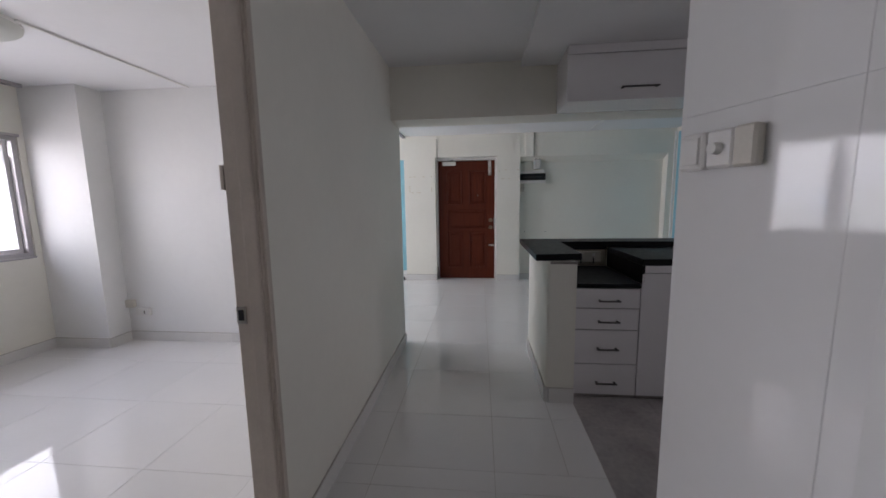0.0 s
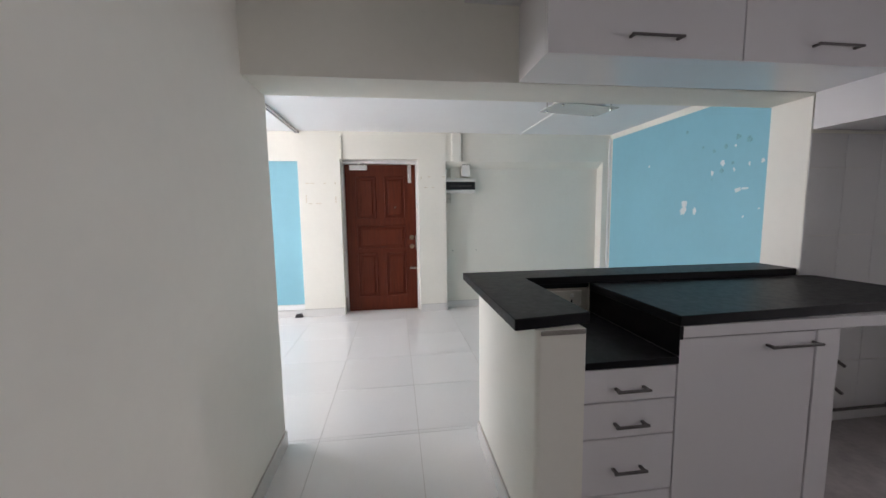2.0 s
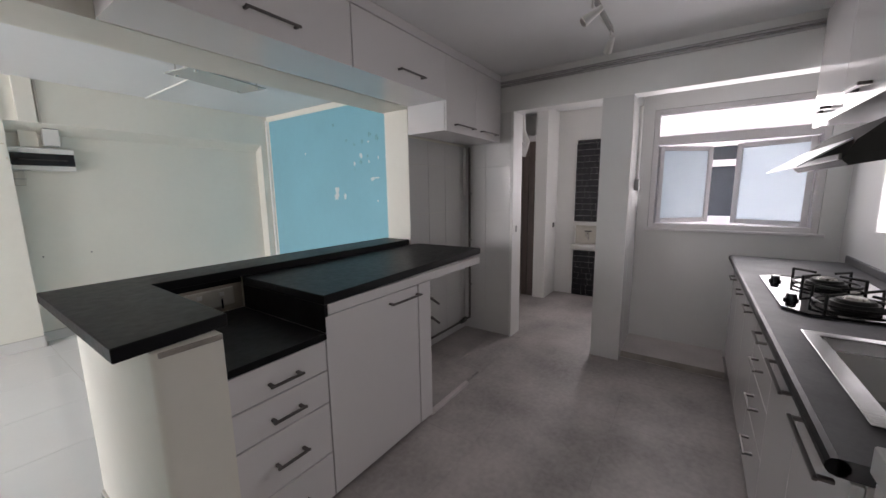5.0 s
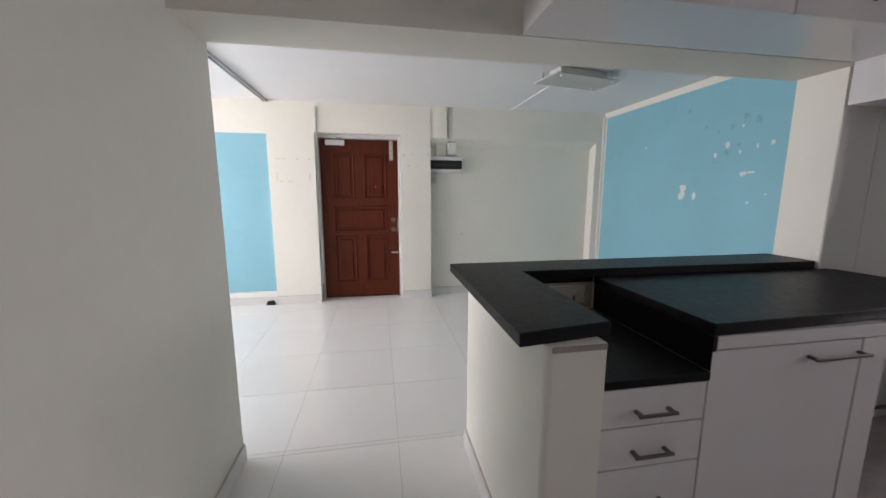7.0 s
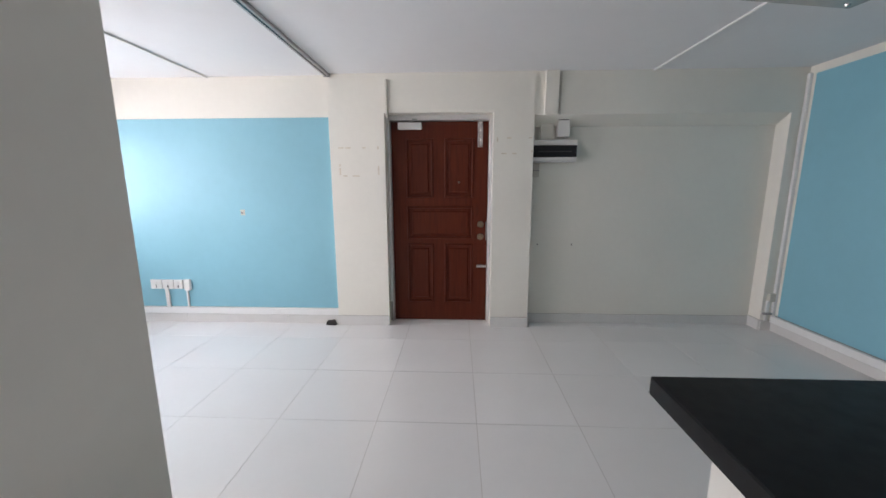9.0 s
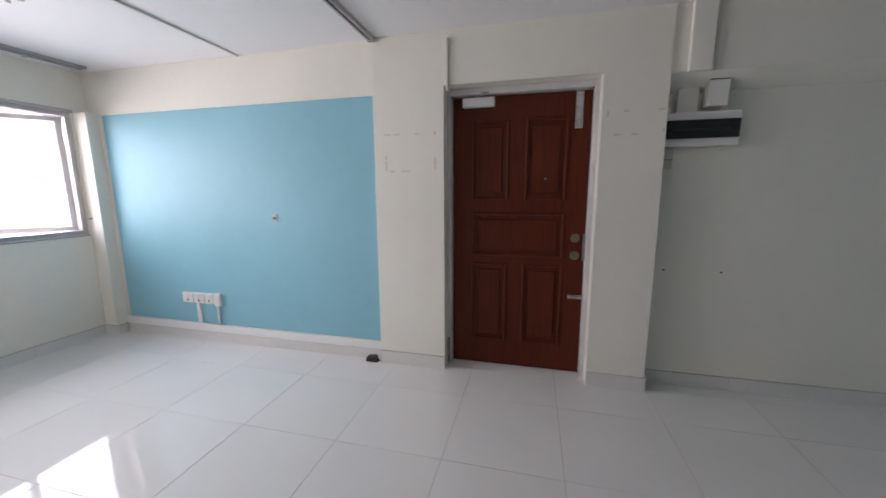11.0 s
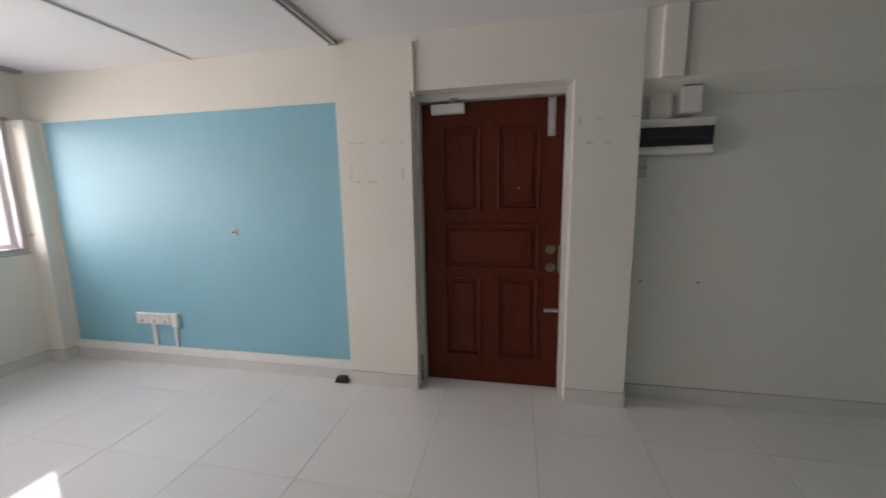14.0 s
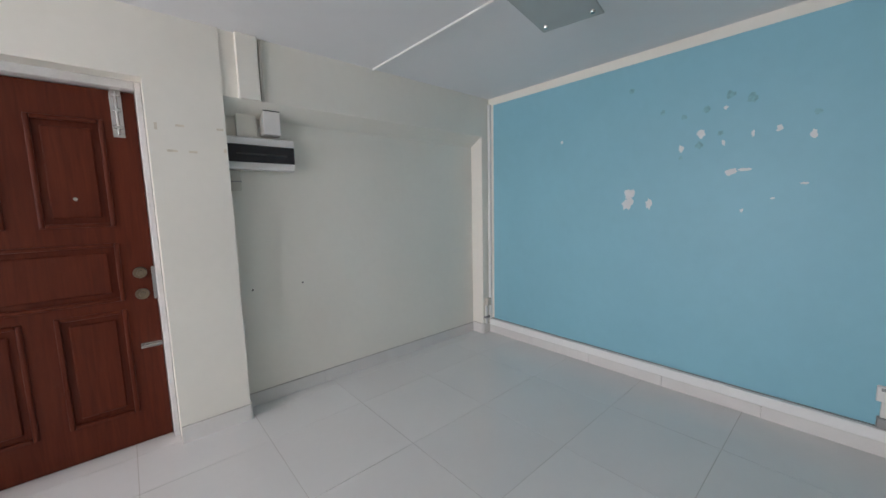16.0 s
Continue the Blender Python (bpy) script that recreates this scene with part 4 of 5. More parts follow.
for x in (0.96, 1.3):
    sc = thing("screw_hole", x, 6.979, 0.82, "small dark screw stuck in the wall", "screw", group="screws in the wall")
    part("head", cyl(bmesh.new(), (x, 6.9795, 0.82), (x, 6.972, 0.82), 0.006), HANDLE, sc)

ws = thing("door_stop", -1.14, 6.80, 0, "black rubber wedge door stop on the floor", "door stop")
bm = prism(bmesh.new(), [(0, 0), (0.105, 0), (0.085, 0.05), (0.015, 0.042)], -0.02, 0.02)
bmesh.ops.transform(bm, matrix=Matrix.Translation((-1.19, 6.815, 0)) @ Matrix.Rotation(radians(90), 4, "X"), verts=bm.verts)
part("wedge", bm, IRON, ws)

# glue marks on the piers
GLUE = mat("yellowed_glue_mark", (0.72, 0.66, 0.54), 0.6, var=0.2, scale=30)
rg = random.Random(8)


def glue_marks(x0, x1, z0, z1, n):
    t = thing("tape_residue", x0, PIER, z0, "faint yellowed tape residue on the pier", "stain")
    for k in range(n):
        e = rg.random()
        side = k % 4
        x, z = ((x0 + e * (x1 - x0), z1), (x0 + e * (x1 - x0), z0), (x0, z0 + e * (z1 - z0)), (x1, z0 + e * (z1 - z0)))[side]
        w, h = (rg.uniform(0.02, 0.05), 0.012) if side < 2 else (0.014, rg.uniform(0.02, 0.05))
        part("mark", B(x - w / 2, x + w / 2, PIER - 0.0008 - 0.0002 * k, PIER - 0.0002, z - h / 2, z + h / 2), GLUE, t)


glue_marks(-0.97, -0.6, 1.5, 1.76, 14)
glue_marks(0.52, 0.84, 1.70, 1.84, 6)

# sockets on the blue field
so = thing("socket_outlet", -2.85, 6.85, 0.38, "row of white sockets with trunking down to the skirting", "socket")
for a, b_ in ((-3.02, -2.90), (-2.895, -2.775), (-2.77, -2.68)):
    p = part("plate", B(a, b_, 6.825, 6.852, 0.36, 0.455, bev=0.004), WHITEP, so)
    part("rocker", B((a + b_) / 2 - 0.01, (a + b_) / 2 + 0.01, 6.819, 6.825, 0.42, 0.44, bev=0.002), WHITEP, p)
    part("pin_hole", boxes(((a + b_) / 2 - 0.004, (a + b_) / 2 + 0.004, 6.823, 6.825, 0.375, 0.40)), DARK, p)
part("small_box", B(-2.665, -2.60, 6.822, 6.852, 0.345, 0.46, bev=0.004), WHITEP, so)
part("trunking", B(-2.885, -2.845, 6.838, 6.852, 0.16, 0.36, bev=0.002), WHITEP, so)
part("trunking", B(-2.66, -2.64, 6.838, 6.852, 0.16, 0.345, bev=0.002), WHITEP, so)
lip = thing("cable_trunking", -2.4, 6.85, 0.12, "thin white trunking on top of the skirting", "trunking")
part("channel", B(-3.88, -1.06, 6.838, 6.8595, 0.094, 0.16, bev=0.003), PAINT_W, lip)
ap = thing("aerial_socket", -1.98, 6.85, 1.15, "small grey cable stub on the blue wall", "socket")
part("plate", B(-2.005, -1.96, 6.846, 6.8525, 1.12, 1.175, bev=0.003), BEIGEP, ap)
part("stub", cyl(bmesh.new(), (-1.985, 6.846, 1.145), (-1.985, 6.83, 1.145), 0.008), GREYP, ap)

# corner pilaster trunking and dining wall
cp = thing("cable_trunking", 3.3, 6.8, 0.1, "white trunking along the foot of the blue wall", "trunking")
part("channel", B(BLUEX - 0.045, BLUEX - 0.013, 4.05, 6.80, 0.094, 0.158, bev=0.004), PAINT_W, cp)
part("dark_lip", boxes((BLUEX - 0.02, BLUEX - 0.008, 4.0, 6.78, 0.1585, 0.163)), GREYP, cp)
part("riser", B(BLUEX - 0.03, BLUEX - 0.0005, 6.795, 6.825, 0.16, 2.36, bev=0.003), PAINT_W, cp)
part("edge_channel", B(3.15, 3.18, 6.815, 6.8315, 0.1, 0.3, bev=0.003), PAINT_W, cp)
cb = thing("junction_box", 3.26, 6.8, 0.3, "small white cable box in the corner", "junction box")
part("box", B(3.15, 3.205, 6.79, 6.831, 0.30, 0.38, bev=0.004), BEIGEP, cb)
part("clip", B(3.125, 3.21, 6.80, 6.831, 0.165, 0.185, bev=0.003), GREYP, cb)
ds = thing("socket_outlet", BLUEX, 4.1, 0.36, "white socket at the foot of the blue wall", "socket")
part("plate", B(BLUEX - 0.04, BLUEX - 0.008, 4.06, 4.15, 0.305, 0.385, bev=0.004), WHITEP, ds)
part("lid", boxes((BLUEX - 0.044, BLUEX - 0.040, 4.075, 4.135, 0.365, 0.38)), GREYP, ds)
part("trunking", B(BLUEX - 0.03, BLUEX - 0.008, 4.10, 4.13, 0.16, 0.305, bev=0.002), WHITEP, ds)
part("elbow", B(BLUEX - 0.05, BLUEX - 0.008, 4.09, 4.14, 0.163, 0.22, bev=0.004), GREYP, ds)

CHIP = mat("bare_white_plaster", (0.74, 0.76, 0.76), 0.8, var=0.06, scale=20, bump=0.3, bscale=80)
SPOT = mat("olive_mould_spot", (0.205, 0.44, 0.50), 0.7, var=0.3, scale=40)
rc = random.Random(21)


def blob(y, z, ry, rz, material, name, label, category, group):
    bm = bmesh.new()
    n, ry, rz = 14, ry * 0.8, rz * 0.8
    ph = [rc.uniform(0.65, 1.25) for _ in range(n)]
    x = BLUEX - 0.0075
    vs = [bm.verts.new((x - 0.0012, y + ry * ph[k] * math.cos(math.tau * k / n), z + rz * ph[k] * math.sin(math.tau * k / n))) for k in range(n)]
    lo = [bm.verts.new((x + 0.0008, v.co.y, v.co.z)) for v in vs]
    bm.faces.new(vs)
    for k in range(n):
        bm.faces.new((vs[k], lo[k], lo[(k + 1) % n], vs[(k + 1) % n]))
    bmesh.ops.recalc_face_normals(bm, faces=bm.faces)
    solid(name, bm, material, label, category, group)


for y, z, ry, rz in ((5.43, 1.417, 0.05, 0.05), (5.439, 1.347, 0.05, 0.06), (5.29, 1.342, 0.03, 0.045), (4.993, 1.79, 0.035, 0.04), (5.104, 1.71, 0.022, 0.04), (4.825, 1.533, 0.05, 0.035), (4.76, 1.541, 0.05, 0.014),
                     (4.612, 1.763, 0.025, 0.03), (4.472, 1.71, 0.025, 0.035), (4.872, 1.931, 0.018, 0.018), (4.872, 1.719, 0.015, 0.03), (4.732, 1.754, 0.014, 0.03), (4.491, 1.444, 0.035, 0.01), (5.997, 1.878, 0.014, 0.016), (4.76, 1.293, 0.014, 0.02), (4.621, 1.364, 0.016, 0.01)):
    blob(y, z, ry * (1 if y > 5.2 else 0.8), rz * (1 if y > 5.2 else 0.8), CHIP, "paint_chip", "white plaster showing through chipped blue paint", "paint chip", "chips in the blue wall")
for y, z, r in ((4.974, 1.94, 0.025), (4.742, 1.958, 0.035), (5.002, 1.719, 0.028), (5.439, 2.162, 0.025), (5.225, 1.967, 0.022), (4.853, 2.002, 0.032), (5.095, 1.914, 0.02), (4.463, 1.825, 0.022), (5.104, 1.648, 0.015), (4.891, 1.781, 0.02)):
    blob(y, z, r, r, SPOT, "mould_spot", "small olive mould spot on the blue wall", "stain", "spots on the blue wall")

# ---- living room ceiling ----
lamp = thing("ceiling_light", 1.95, 5.325, CEIL, "unlit ceiling light with a thick glass plate on four studs", "ceiling light")
LTURN = Matrix.Translation((1.95, 5.325, 0)) @ Matrix.Rotation(radians(10.5), 4, "Z")


def turned(bm):
    bmesh.ops.transform(bm, matrix=LTURN, verts=bm.verts)
    return bm


part("housing", turned(B(-0.24, 0.24, -0.085, 0.085, CEIL - 0.05, CEIL - 0.001, bev=0.006)), WHITEP, lamp)
for y in (-0.05, 0.05):
    part("tube", turned(cyl(bmesh.new(), (-0.22, y, CEIL - 0.062), (0.22, y, CEIL - 0.062), 0.010)), DIFFU, lamp)
PLATE = mat("etched_glass_plate", (0.50, 0.52, 0.50), 0.2, var=0.03, scale=8)
part("glass_plate", turned(B(-0.335, 0.335, -0.165, 0.165, CEIL - 0.088, CEIL - 0.078, bev=0.003)), PLATE, lamp, "greenish etched glass plate")
for x in (-0.27, 0.27):
    for y in (-0.125, 0.125):
        part("stud", turned(cyl(cyl(bmesh.new(), (x, y, CEIL - 0.001), (x, y, CEIL - 0.088), 0.006), (x, y, CEIL - 0.088), (x, y, CEIL - 0.098), 0.014, 0.011, 16)), CHROME, lamp)
lc = thing("conduit", 1.89, 5.43, CEIL, "white conduit on the ceiling from the lamp to the wall", "conduit")
part("pipe", B(1.882, 1.904, 5.42, PIER + 0.01, CEIL - 0.014, CEIL - 0.0005, bev=0.003), PAINT_W, lc)
tl = thing("lighting_track", -1.08, 5.7, CEIL, "grey metal lighting track on the ceiling", "track")
part("rail", B(-1.075, -1.025, 4.35, PIER - 0.02, CEIL - 0.026, CEIL - 0.0005, bev=0.002), ALU, tl)
part("groove", boxes((-1.057, -1.043, 4.36, PIER - 0.03, CEIL - 0.0275, CEIL - 0.0262)), DARK, tl)
part("end_cap", B(-1.08, -1.02, PIER - 0.02, PIER - 0.002, CEIL - 0.03, CEIL - 0.0005, bev=0.003), GREYP, tl)
wc = thing("conduit", -2.27, 5.6, CEIL, "white conduit on the ceiling ending at loose wires", "conduit")
part("pipe", B(-2.222, -2.199, 5.55, 6.855, CEIL - 0.014, CEIL - 0.0005, bev=0.003), WHITEP, wc)
part("end_block", B(-2.235, -2.185, 5.49, 5.54, CEIL - 0.03, CEIL - 0.0005, bev=0.003), WHITEP, wc)
wr = thing("loose_wires", -2.21, 5.515, CEIL - 0.03, "bare twisted wires hanging where a fan was", "wire")
for k, (c, e) in enumerate(((WHITEP, 0.0), (GREYP, 0.7), (DARK, 1.5), (DARK, 2.4), (BEIGEP, 3.1))):
    pts = []
    for i in range(9):
        u = i / 8
        a = e + u * 5
        pts.append((-2.21 + 0.03 * math.cos(a) * math.sin(u * 3) + (k - 2) * 0.012 * u, 5.515 + 0.05 * math.sin(a) * math.sin(u * 2.6) + (k - 2) * 0.01 * u, CEIL - 0.03 - (0.14 + 0.02 * (k % 3)) * u))
    part("wire", tube(bmesh.new(), pts, 0.004, 6), c, wr)
    part("connector", B(pts[-1][0] - 0.01, pts[-1][0] + 0.01, pts[-1][1] - 0.008, pts[-1][1] + 0.008, pts[-1][2] - 0.02, pts[-1][2], bev=0.002), DARK if k % 2 else WHITEP, wr)
for x, y in ((-2.15, 5.43), (-2.26, 5.40), (-2.21, 5.37)):
    hk = thing("anchor_bolt", x, y, CEIL, "small anchor bolt stuck in the ceiling", "bolt", group="bolts in the ceiling")
    part("pin", cyl(bmesh.new(), (x, y, CEIL), (x, y, CEIL - 0.03), 0.005), GREYP, hk)
rl = thing("curtain_rail", WINX + 0.22, 5.5, CEIL, "worn aluminium double curtain rail on the ceiling", "curtain rail")
for dx in (0.19, 0.245):
    part("rail", B(WINX + dx - 0.016, WINX + dx + 0.016, 4.08, 6.75, CEIL - 0.022, CEIL - 0.0005, bev=0.003), ALU, rl)
    part("slot", boxes((WINX + dx - 0.004, WINX + dx + 0.004, 4.09, 6.74, CEIL - 0.0235, CEIL - 0.0222)), DARK, rl)
for i in range(9):
    y = 4.2 + i * 0.31
    part("runner", B(WINX + 0.183, WINX + 0.197, y, y + 0.03, CEIL - 0.04, CEIL - 0.022, bev=0.002), BEIGEP, rl)

# partition conduit, switch and socket
pc = thing("conduit", -2.95, 4.06, 0.1, "grey painted conduit running up the partition wall", "conduit")
part("pipe", B(-2.90, -2.875, 4.0455, 4.066, 0.095, CEIL, bev=0.003), PAINT, pc)
ps = thing("wall_switch", -3.1, 4.07, 1.5, "white surface switch on the partition wall", "switch")
part("box", B(-3.14, -3.04, 4.0455, 4.085, 1.48, 1.59, bev=0.005), WHITEP, ps)
part("rocker", B(-3.12, -3.06, 4.085, 4.091, 1.50, 1.57, bev=0.003), WHITEP, ps)
pk = thing("socket_outlet", -3.75, 4.08, 0.25, "white socket low on the partition wall", "socket")
part("plate", B(-3.70, -3.58, 4.0455, 4.08, 0.22, 0.33, bev=0.005), WHITEP, pk)
part("rocker", B(-3.65, -3.63, 4.08, 4.085, 0.28, 0.30, bev=0.002), WHITEP, pk)
# window stay pegs beside the frame
for y in (4.07, 6.75):
    pg = thing("curtain_hook", WINX, y, 1.12, "small metal curtain tie hook beside the window", "hook", group="curtain hooks")
    part("hook", tube(bmesh.new(), [(WINX, y, 1.12), (WINX + 0.035, y, 1.12), (WINX + 0.04, y, 1.135)], 0.004, 6), HANDLE, pg)

# ---- bedroom ----
bl = thing("ceiling_light", -2.66, 2.60, CEIL, "round white ceiling lamp, switched off", "ceiling light")
part("base", cyl(bmesh.new(), (-2.66, 2.60, CEIL - 0.02), (-2.66, 2.60, CEIL - 0.0005), 0.24, seg=40), WHITEP, bl)
bm = bmesh.new()
bmesh.ops.create_uvsphere(bm, u_segments=36, v_segments=16, radius=0.24)
bmesh.ops.delete(bm, geom=[v for v in bm.verts if v.co.z > 0.01], context="VERTS")
bmesh.ops.transform(bm, matrix=Matrix.Translation((-2.66, 2.60, CEIL - 0.021)) @ Matrix.Diagonal((1, 1, 0.32, 1)), verts=bm.verts)
smooth(part("bowl", bm, DIFFU, bl, "milky glass bowl"))
bc = thing("conduit", -2.6, 3.3, CEIL, "white conduit on the bedroom ceiling", "conduit")
part("pipe", B(-2.44, -2.42, 2.69, 3.935, CEIL - 0.014, CEIL - 0.0005, bev=0.003), WHITEP, bc)
br = thing("curtain_rail", WINX + 0.12, 2.2, CEIL, "grey curtain rail over the bedroom window", "curtain rail")
part("rail", B(WINX + 0.10, WINX + 0.15, 0.7, 3.66, CEIL - 0.03, CEIL - 0.0005, bev=0.003), ALU, br)
bx = thing("socket_outlet", -3.25, 3.93, 0.3, "white socket pair and a junction box on the bedroom wall", "socket")
part("junction_box", B(-3.325, -3.235, 3.90, 3.939, 0.345, 0.42, bev=0.005), BEIGEP, bx)
part("plate", B(-3.225, -3.07, 3.905, 3.939, 0.265, 0.34, bev=0.005), WHITEP, bx)
part("pin_hole", boxes((-3.13, -3.12, 3.903, 3.905, 0.285, 0.315)), DARK, bx)


# ---- outdoors ----
GZ = -11.0
GRND = mat("pale_concrete_ground", (0.36, 0.35, 0.33), 0.9, var=0.3, scale=0.05)
g = bmesh.new()
box(g, -1500, 1500, -1500, 1500, GZ - 1, GZ)
solid("ground", g, GRND, "pale concrete and grass ground far below", "ground", **S)
HAZE = bpy.data.materials.new("glowing_overcast_haze")
HAZE.use_nodes = True
hn, hl = HAZE.node_tree.nodes, HAZE.node_tree.links
hn.remove(hn["Principled BSDF"])
em = hn.new("ShaderNodeEmission")
em.inputs[0].default_value, em.inputs[1].default_value = (0.93, 0.97, 1.0, 1), 0.42
hl.new(em.outputs[0], hn["Material Output"].inputs[0])
bm = bmesh.new()
N = 48
lo = [bm.verts.new((900 * math.cos(math.tau * k / N), 900 * math.sin(math.tau * k / N), GZ)) for k in range(N)]
hi = [bm.verts.new((820 * math.cos(math.tau * k / N), 820 * math.sin(math.tau * k / N), 460)) for k in range(N)]
for k in range(N):
    j = (k + 1) % N
    bm.faces.new((lo[k], hi[k], hi[j], lo[j]))
solid("backdrop", bm, HAZE, "bright overcast sky above the horizon", "sky", **S)

# Leaf colours are lightened to stand in for haze over the trees.
LEAF = mat("tree_foliage", (0.15, 0.20, 0.10), 0.6, var=0.35, scale=0.7)
ln, ll = LEAF.node_tree.nodes, LEAF.node_tree.links
thru, both = ln.new("ShaderNodeBsdfTranslucent"), ln.new("ShaderNodeMixShader")
thru.inputs[0].default_value = (0.24, 0.32, 0.14, 1)
both.inputs[0].default_value = 0.5
ll.new(ln["Principled BSDF"].outputs[0], both.inputs[1])
ll.new(thru.outputs[0], both.inputs[2])
ll.new(both.outputs[0], ln["Material Output"].inputs[0])
BARK = mat("grey_brown_bark", (0.13, 0.10, 0.075), 0.9, var=0.3, scale=3)


def tree(x, y, top, spread, seed):
    r = random.Random(seed)
    t = thing("tree", x, y, GZ, "broad green rain tree with a spreading crown", "tree", group="trees outside the window")
    hgt = top - GZ
    fork = GZ + hgt * 0.45
    bm = cyl(bmesh.new(), (x, y, GZ), (x, y, fork), 0.45, 0.3, 10)
    tips = []
    for k in range(8):
        a = math.tau * k / 8 + r.uniform(-0.3, 0.3)
        e = (x + math.cos(a) * spread * 0.65, y + math.sin(a) * spread * 0.65, top - hgt * r.uniform(0.12, 0.25))
        cyl(bm, (x, y, fork - 0.2), e, 0.2, 0.05, 6)
        tips.append(e)
    part("trunk", bm, BARK, t)
    verts, faces = [], []
    for k in range(6000):
        a, d = r.uniform(0, math.tau), math.sqrt(r.random())
        dome = math.sqrt(max(0, 1 - d * d * 0.92))
        lump = 0.75 + 0.25 * math.sin(a * 5 + seed) * math.sin(d * 7 + seed)
        c = Vector((x + math.cos(a) * d * spread, y + math.sin(a) * d * spread, top - hgt * 0.46 + hgt * 0.46 * dome * lump - r.random() ** 2 * hgt * 0.2))
        s = r.uniform(0.12, 0.32)
        n = Vector((r.uniform(-1, 1), r.uniform(-1, 1), r.uniform(0.1, 1))).normalized()
        u = n.orthogonal().normalized() * s
        v = n.cross(u)
        i = len(verts)
        verts += [c + u, c + v * 0.6, c - u, c - v * 0.6]
        faces.append((i, i + 1, i + 2, i + 3))
    me = bpy.data.meshes.new("crown")
    at = BASE[t.name]
    me.from_pydata([v - at for v in verts], [], faces)
    me.materials.append(LEAF)
    c = new("crown", me)
    c.parent = t
    return t


for x, y, top, sp, sd in ((-60, 7.6, 4.7, 4.8, 1), (-60, 17.0, 1.3, 4.2, 2), (-62, 23.8, 2.0, 2.6, 3), (-34, 1.0, -1.5, 5.0, 4), (-60, 30, 0.5, 5.0, 5), (-52, 9.0, -2.2, 5.0, 6), (-64, 12.4, -1.0, 3.0, 7)):
    tree(x, y, top, sp, sd)

BWHITE = mat("white_facade_paint", (0.70, 0.70, 0.71), 0.8, var=0.06, scale=0.3)
BGREY = mat("grey_facade_paint", (0.35, 0.36, 0.39), 0.8, var=0.06, scale=0.3)
BRED = mat("red_facade_band", (0.55, 0.12, 0.09), 0.8, var=0.06, scale=0.3)
BGLASS = mat("dark_window_glass", (0.05, 0.06, 0.07), 0.15, var=0.2, scale=2)
BRIGHT = mat("fresh_white_render", (0.86, 0.86, 0.85), 0.8, var=0.04, scale=0.4)
FWHITE = mat("bright_white_facade", (0.58, 0.58, 0.60), 0.8, var=0.05, scale=0.5)
BBLUE = mat("blue_roof_sheet", (0.16, 0.27, 0.5), 0.5, var=0.1, scale=0.2)
ORANGE = mat("orange_steel", (0.42, 0.2, 0.12), 0.6, var=0.1, scale=0.3)

# Far facade and window colours are paled and blued: haze is put into the paint.
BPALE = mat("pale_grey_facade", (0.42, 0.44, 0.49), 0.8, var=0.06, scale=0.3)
FARG = mat("haze_tinted_window", (0.25, 0.28, 0.33), 0.3, var=0.1, scale=1)
hb = thing("apartment_building", -80, -6, GZ, "white and grey apartment block with a red band", "building")
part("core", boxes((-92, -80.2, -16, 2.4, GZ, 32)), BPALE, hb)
for i in range(15):
    z = GZ + i * 2.85
    part("floor_band", boxes((-80.2, -79.6, -16, 2.4, z, z + 1.1)), BRED if i == 7 else BWHITE, hb)
    for k in range(5):
        y = -14.5 + k * 3.5
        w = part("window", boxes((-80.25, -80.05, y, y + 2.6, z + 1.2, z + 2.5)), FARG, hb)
sh = thing("warehouse", -130, 18, GZ, "long low building with a blue roof", "building")
part("wall", boxes((-150, -130, 9, 22, GZ, 5.6)), BWHITE, sh)
part("roof", boxes((-150.5, -129, 8, 23, 5.6, 7.2)), BBLUE, sh)
for k in range(5):
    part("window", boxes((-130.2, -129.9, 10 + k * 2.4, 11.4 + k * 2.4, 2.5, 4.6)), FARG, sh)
# Pale blue-grey of cranes and containers carries the haze of the distance.
PALE = mat("haze_tinted_steel", (0.38, 0.41, 0.46), 0.8, var=0.05)
rb2 = random.Random(5)
for k in range(18):
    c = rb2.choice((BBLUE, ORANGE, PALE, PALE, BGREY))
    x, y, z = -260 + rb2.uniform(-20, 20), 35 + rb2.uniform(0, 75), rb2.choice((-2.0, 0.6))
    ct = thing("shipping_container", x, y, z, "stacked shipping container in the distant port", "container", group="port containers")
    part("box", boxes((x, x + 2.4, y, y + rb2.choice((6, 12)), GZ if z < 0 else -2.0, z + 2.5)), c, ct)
for k, (y, s) in enumerate(((8, 1), (16, 1.2), (34, 1.0), (55, 1.25), (66, 1.1), (92, 1.3), (125, 1.2), (150, 1.3))):
    x = -330
    cr = thing("port_crane", x, y, GZ, "grey port crane on the horizon, colour paled to stand in for haze", "crane", group="port cranes")
    h = 30 * s
    bm = bmesh.new()
    for dx, dy in ((0, 0), (8, 0), (0, 8), (8, 8)):
        cyl(bm, (x + dx, y + dy, GZ), (x + dx * 0.6 + 1, y + dy * 0.6 + 1, GZ + h * 0.7), 0.35, seg=6)
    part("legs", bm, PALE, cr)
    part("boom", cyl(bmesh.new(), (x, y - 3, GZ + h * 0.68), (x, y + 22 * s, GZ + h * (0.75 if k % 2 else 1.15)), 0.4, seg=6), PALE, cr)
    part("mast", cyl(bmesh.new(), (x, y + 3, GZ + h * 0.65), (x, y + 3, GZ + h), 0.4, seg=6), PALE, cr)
hill = bmesh.new()
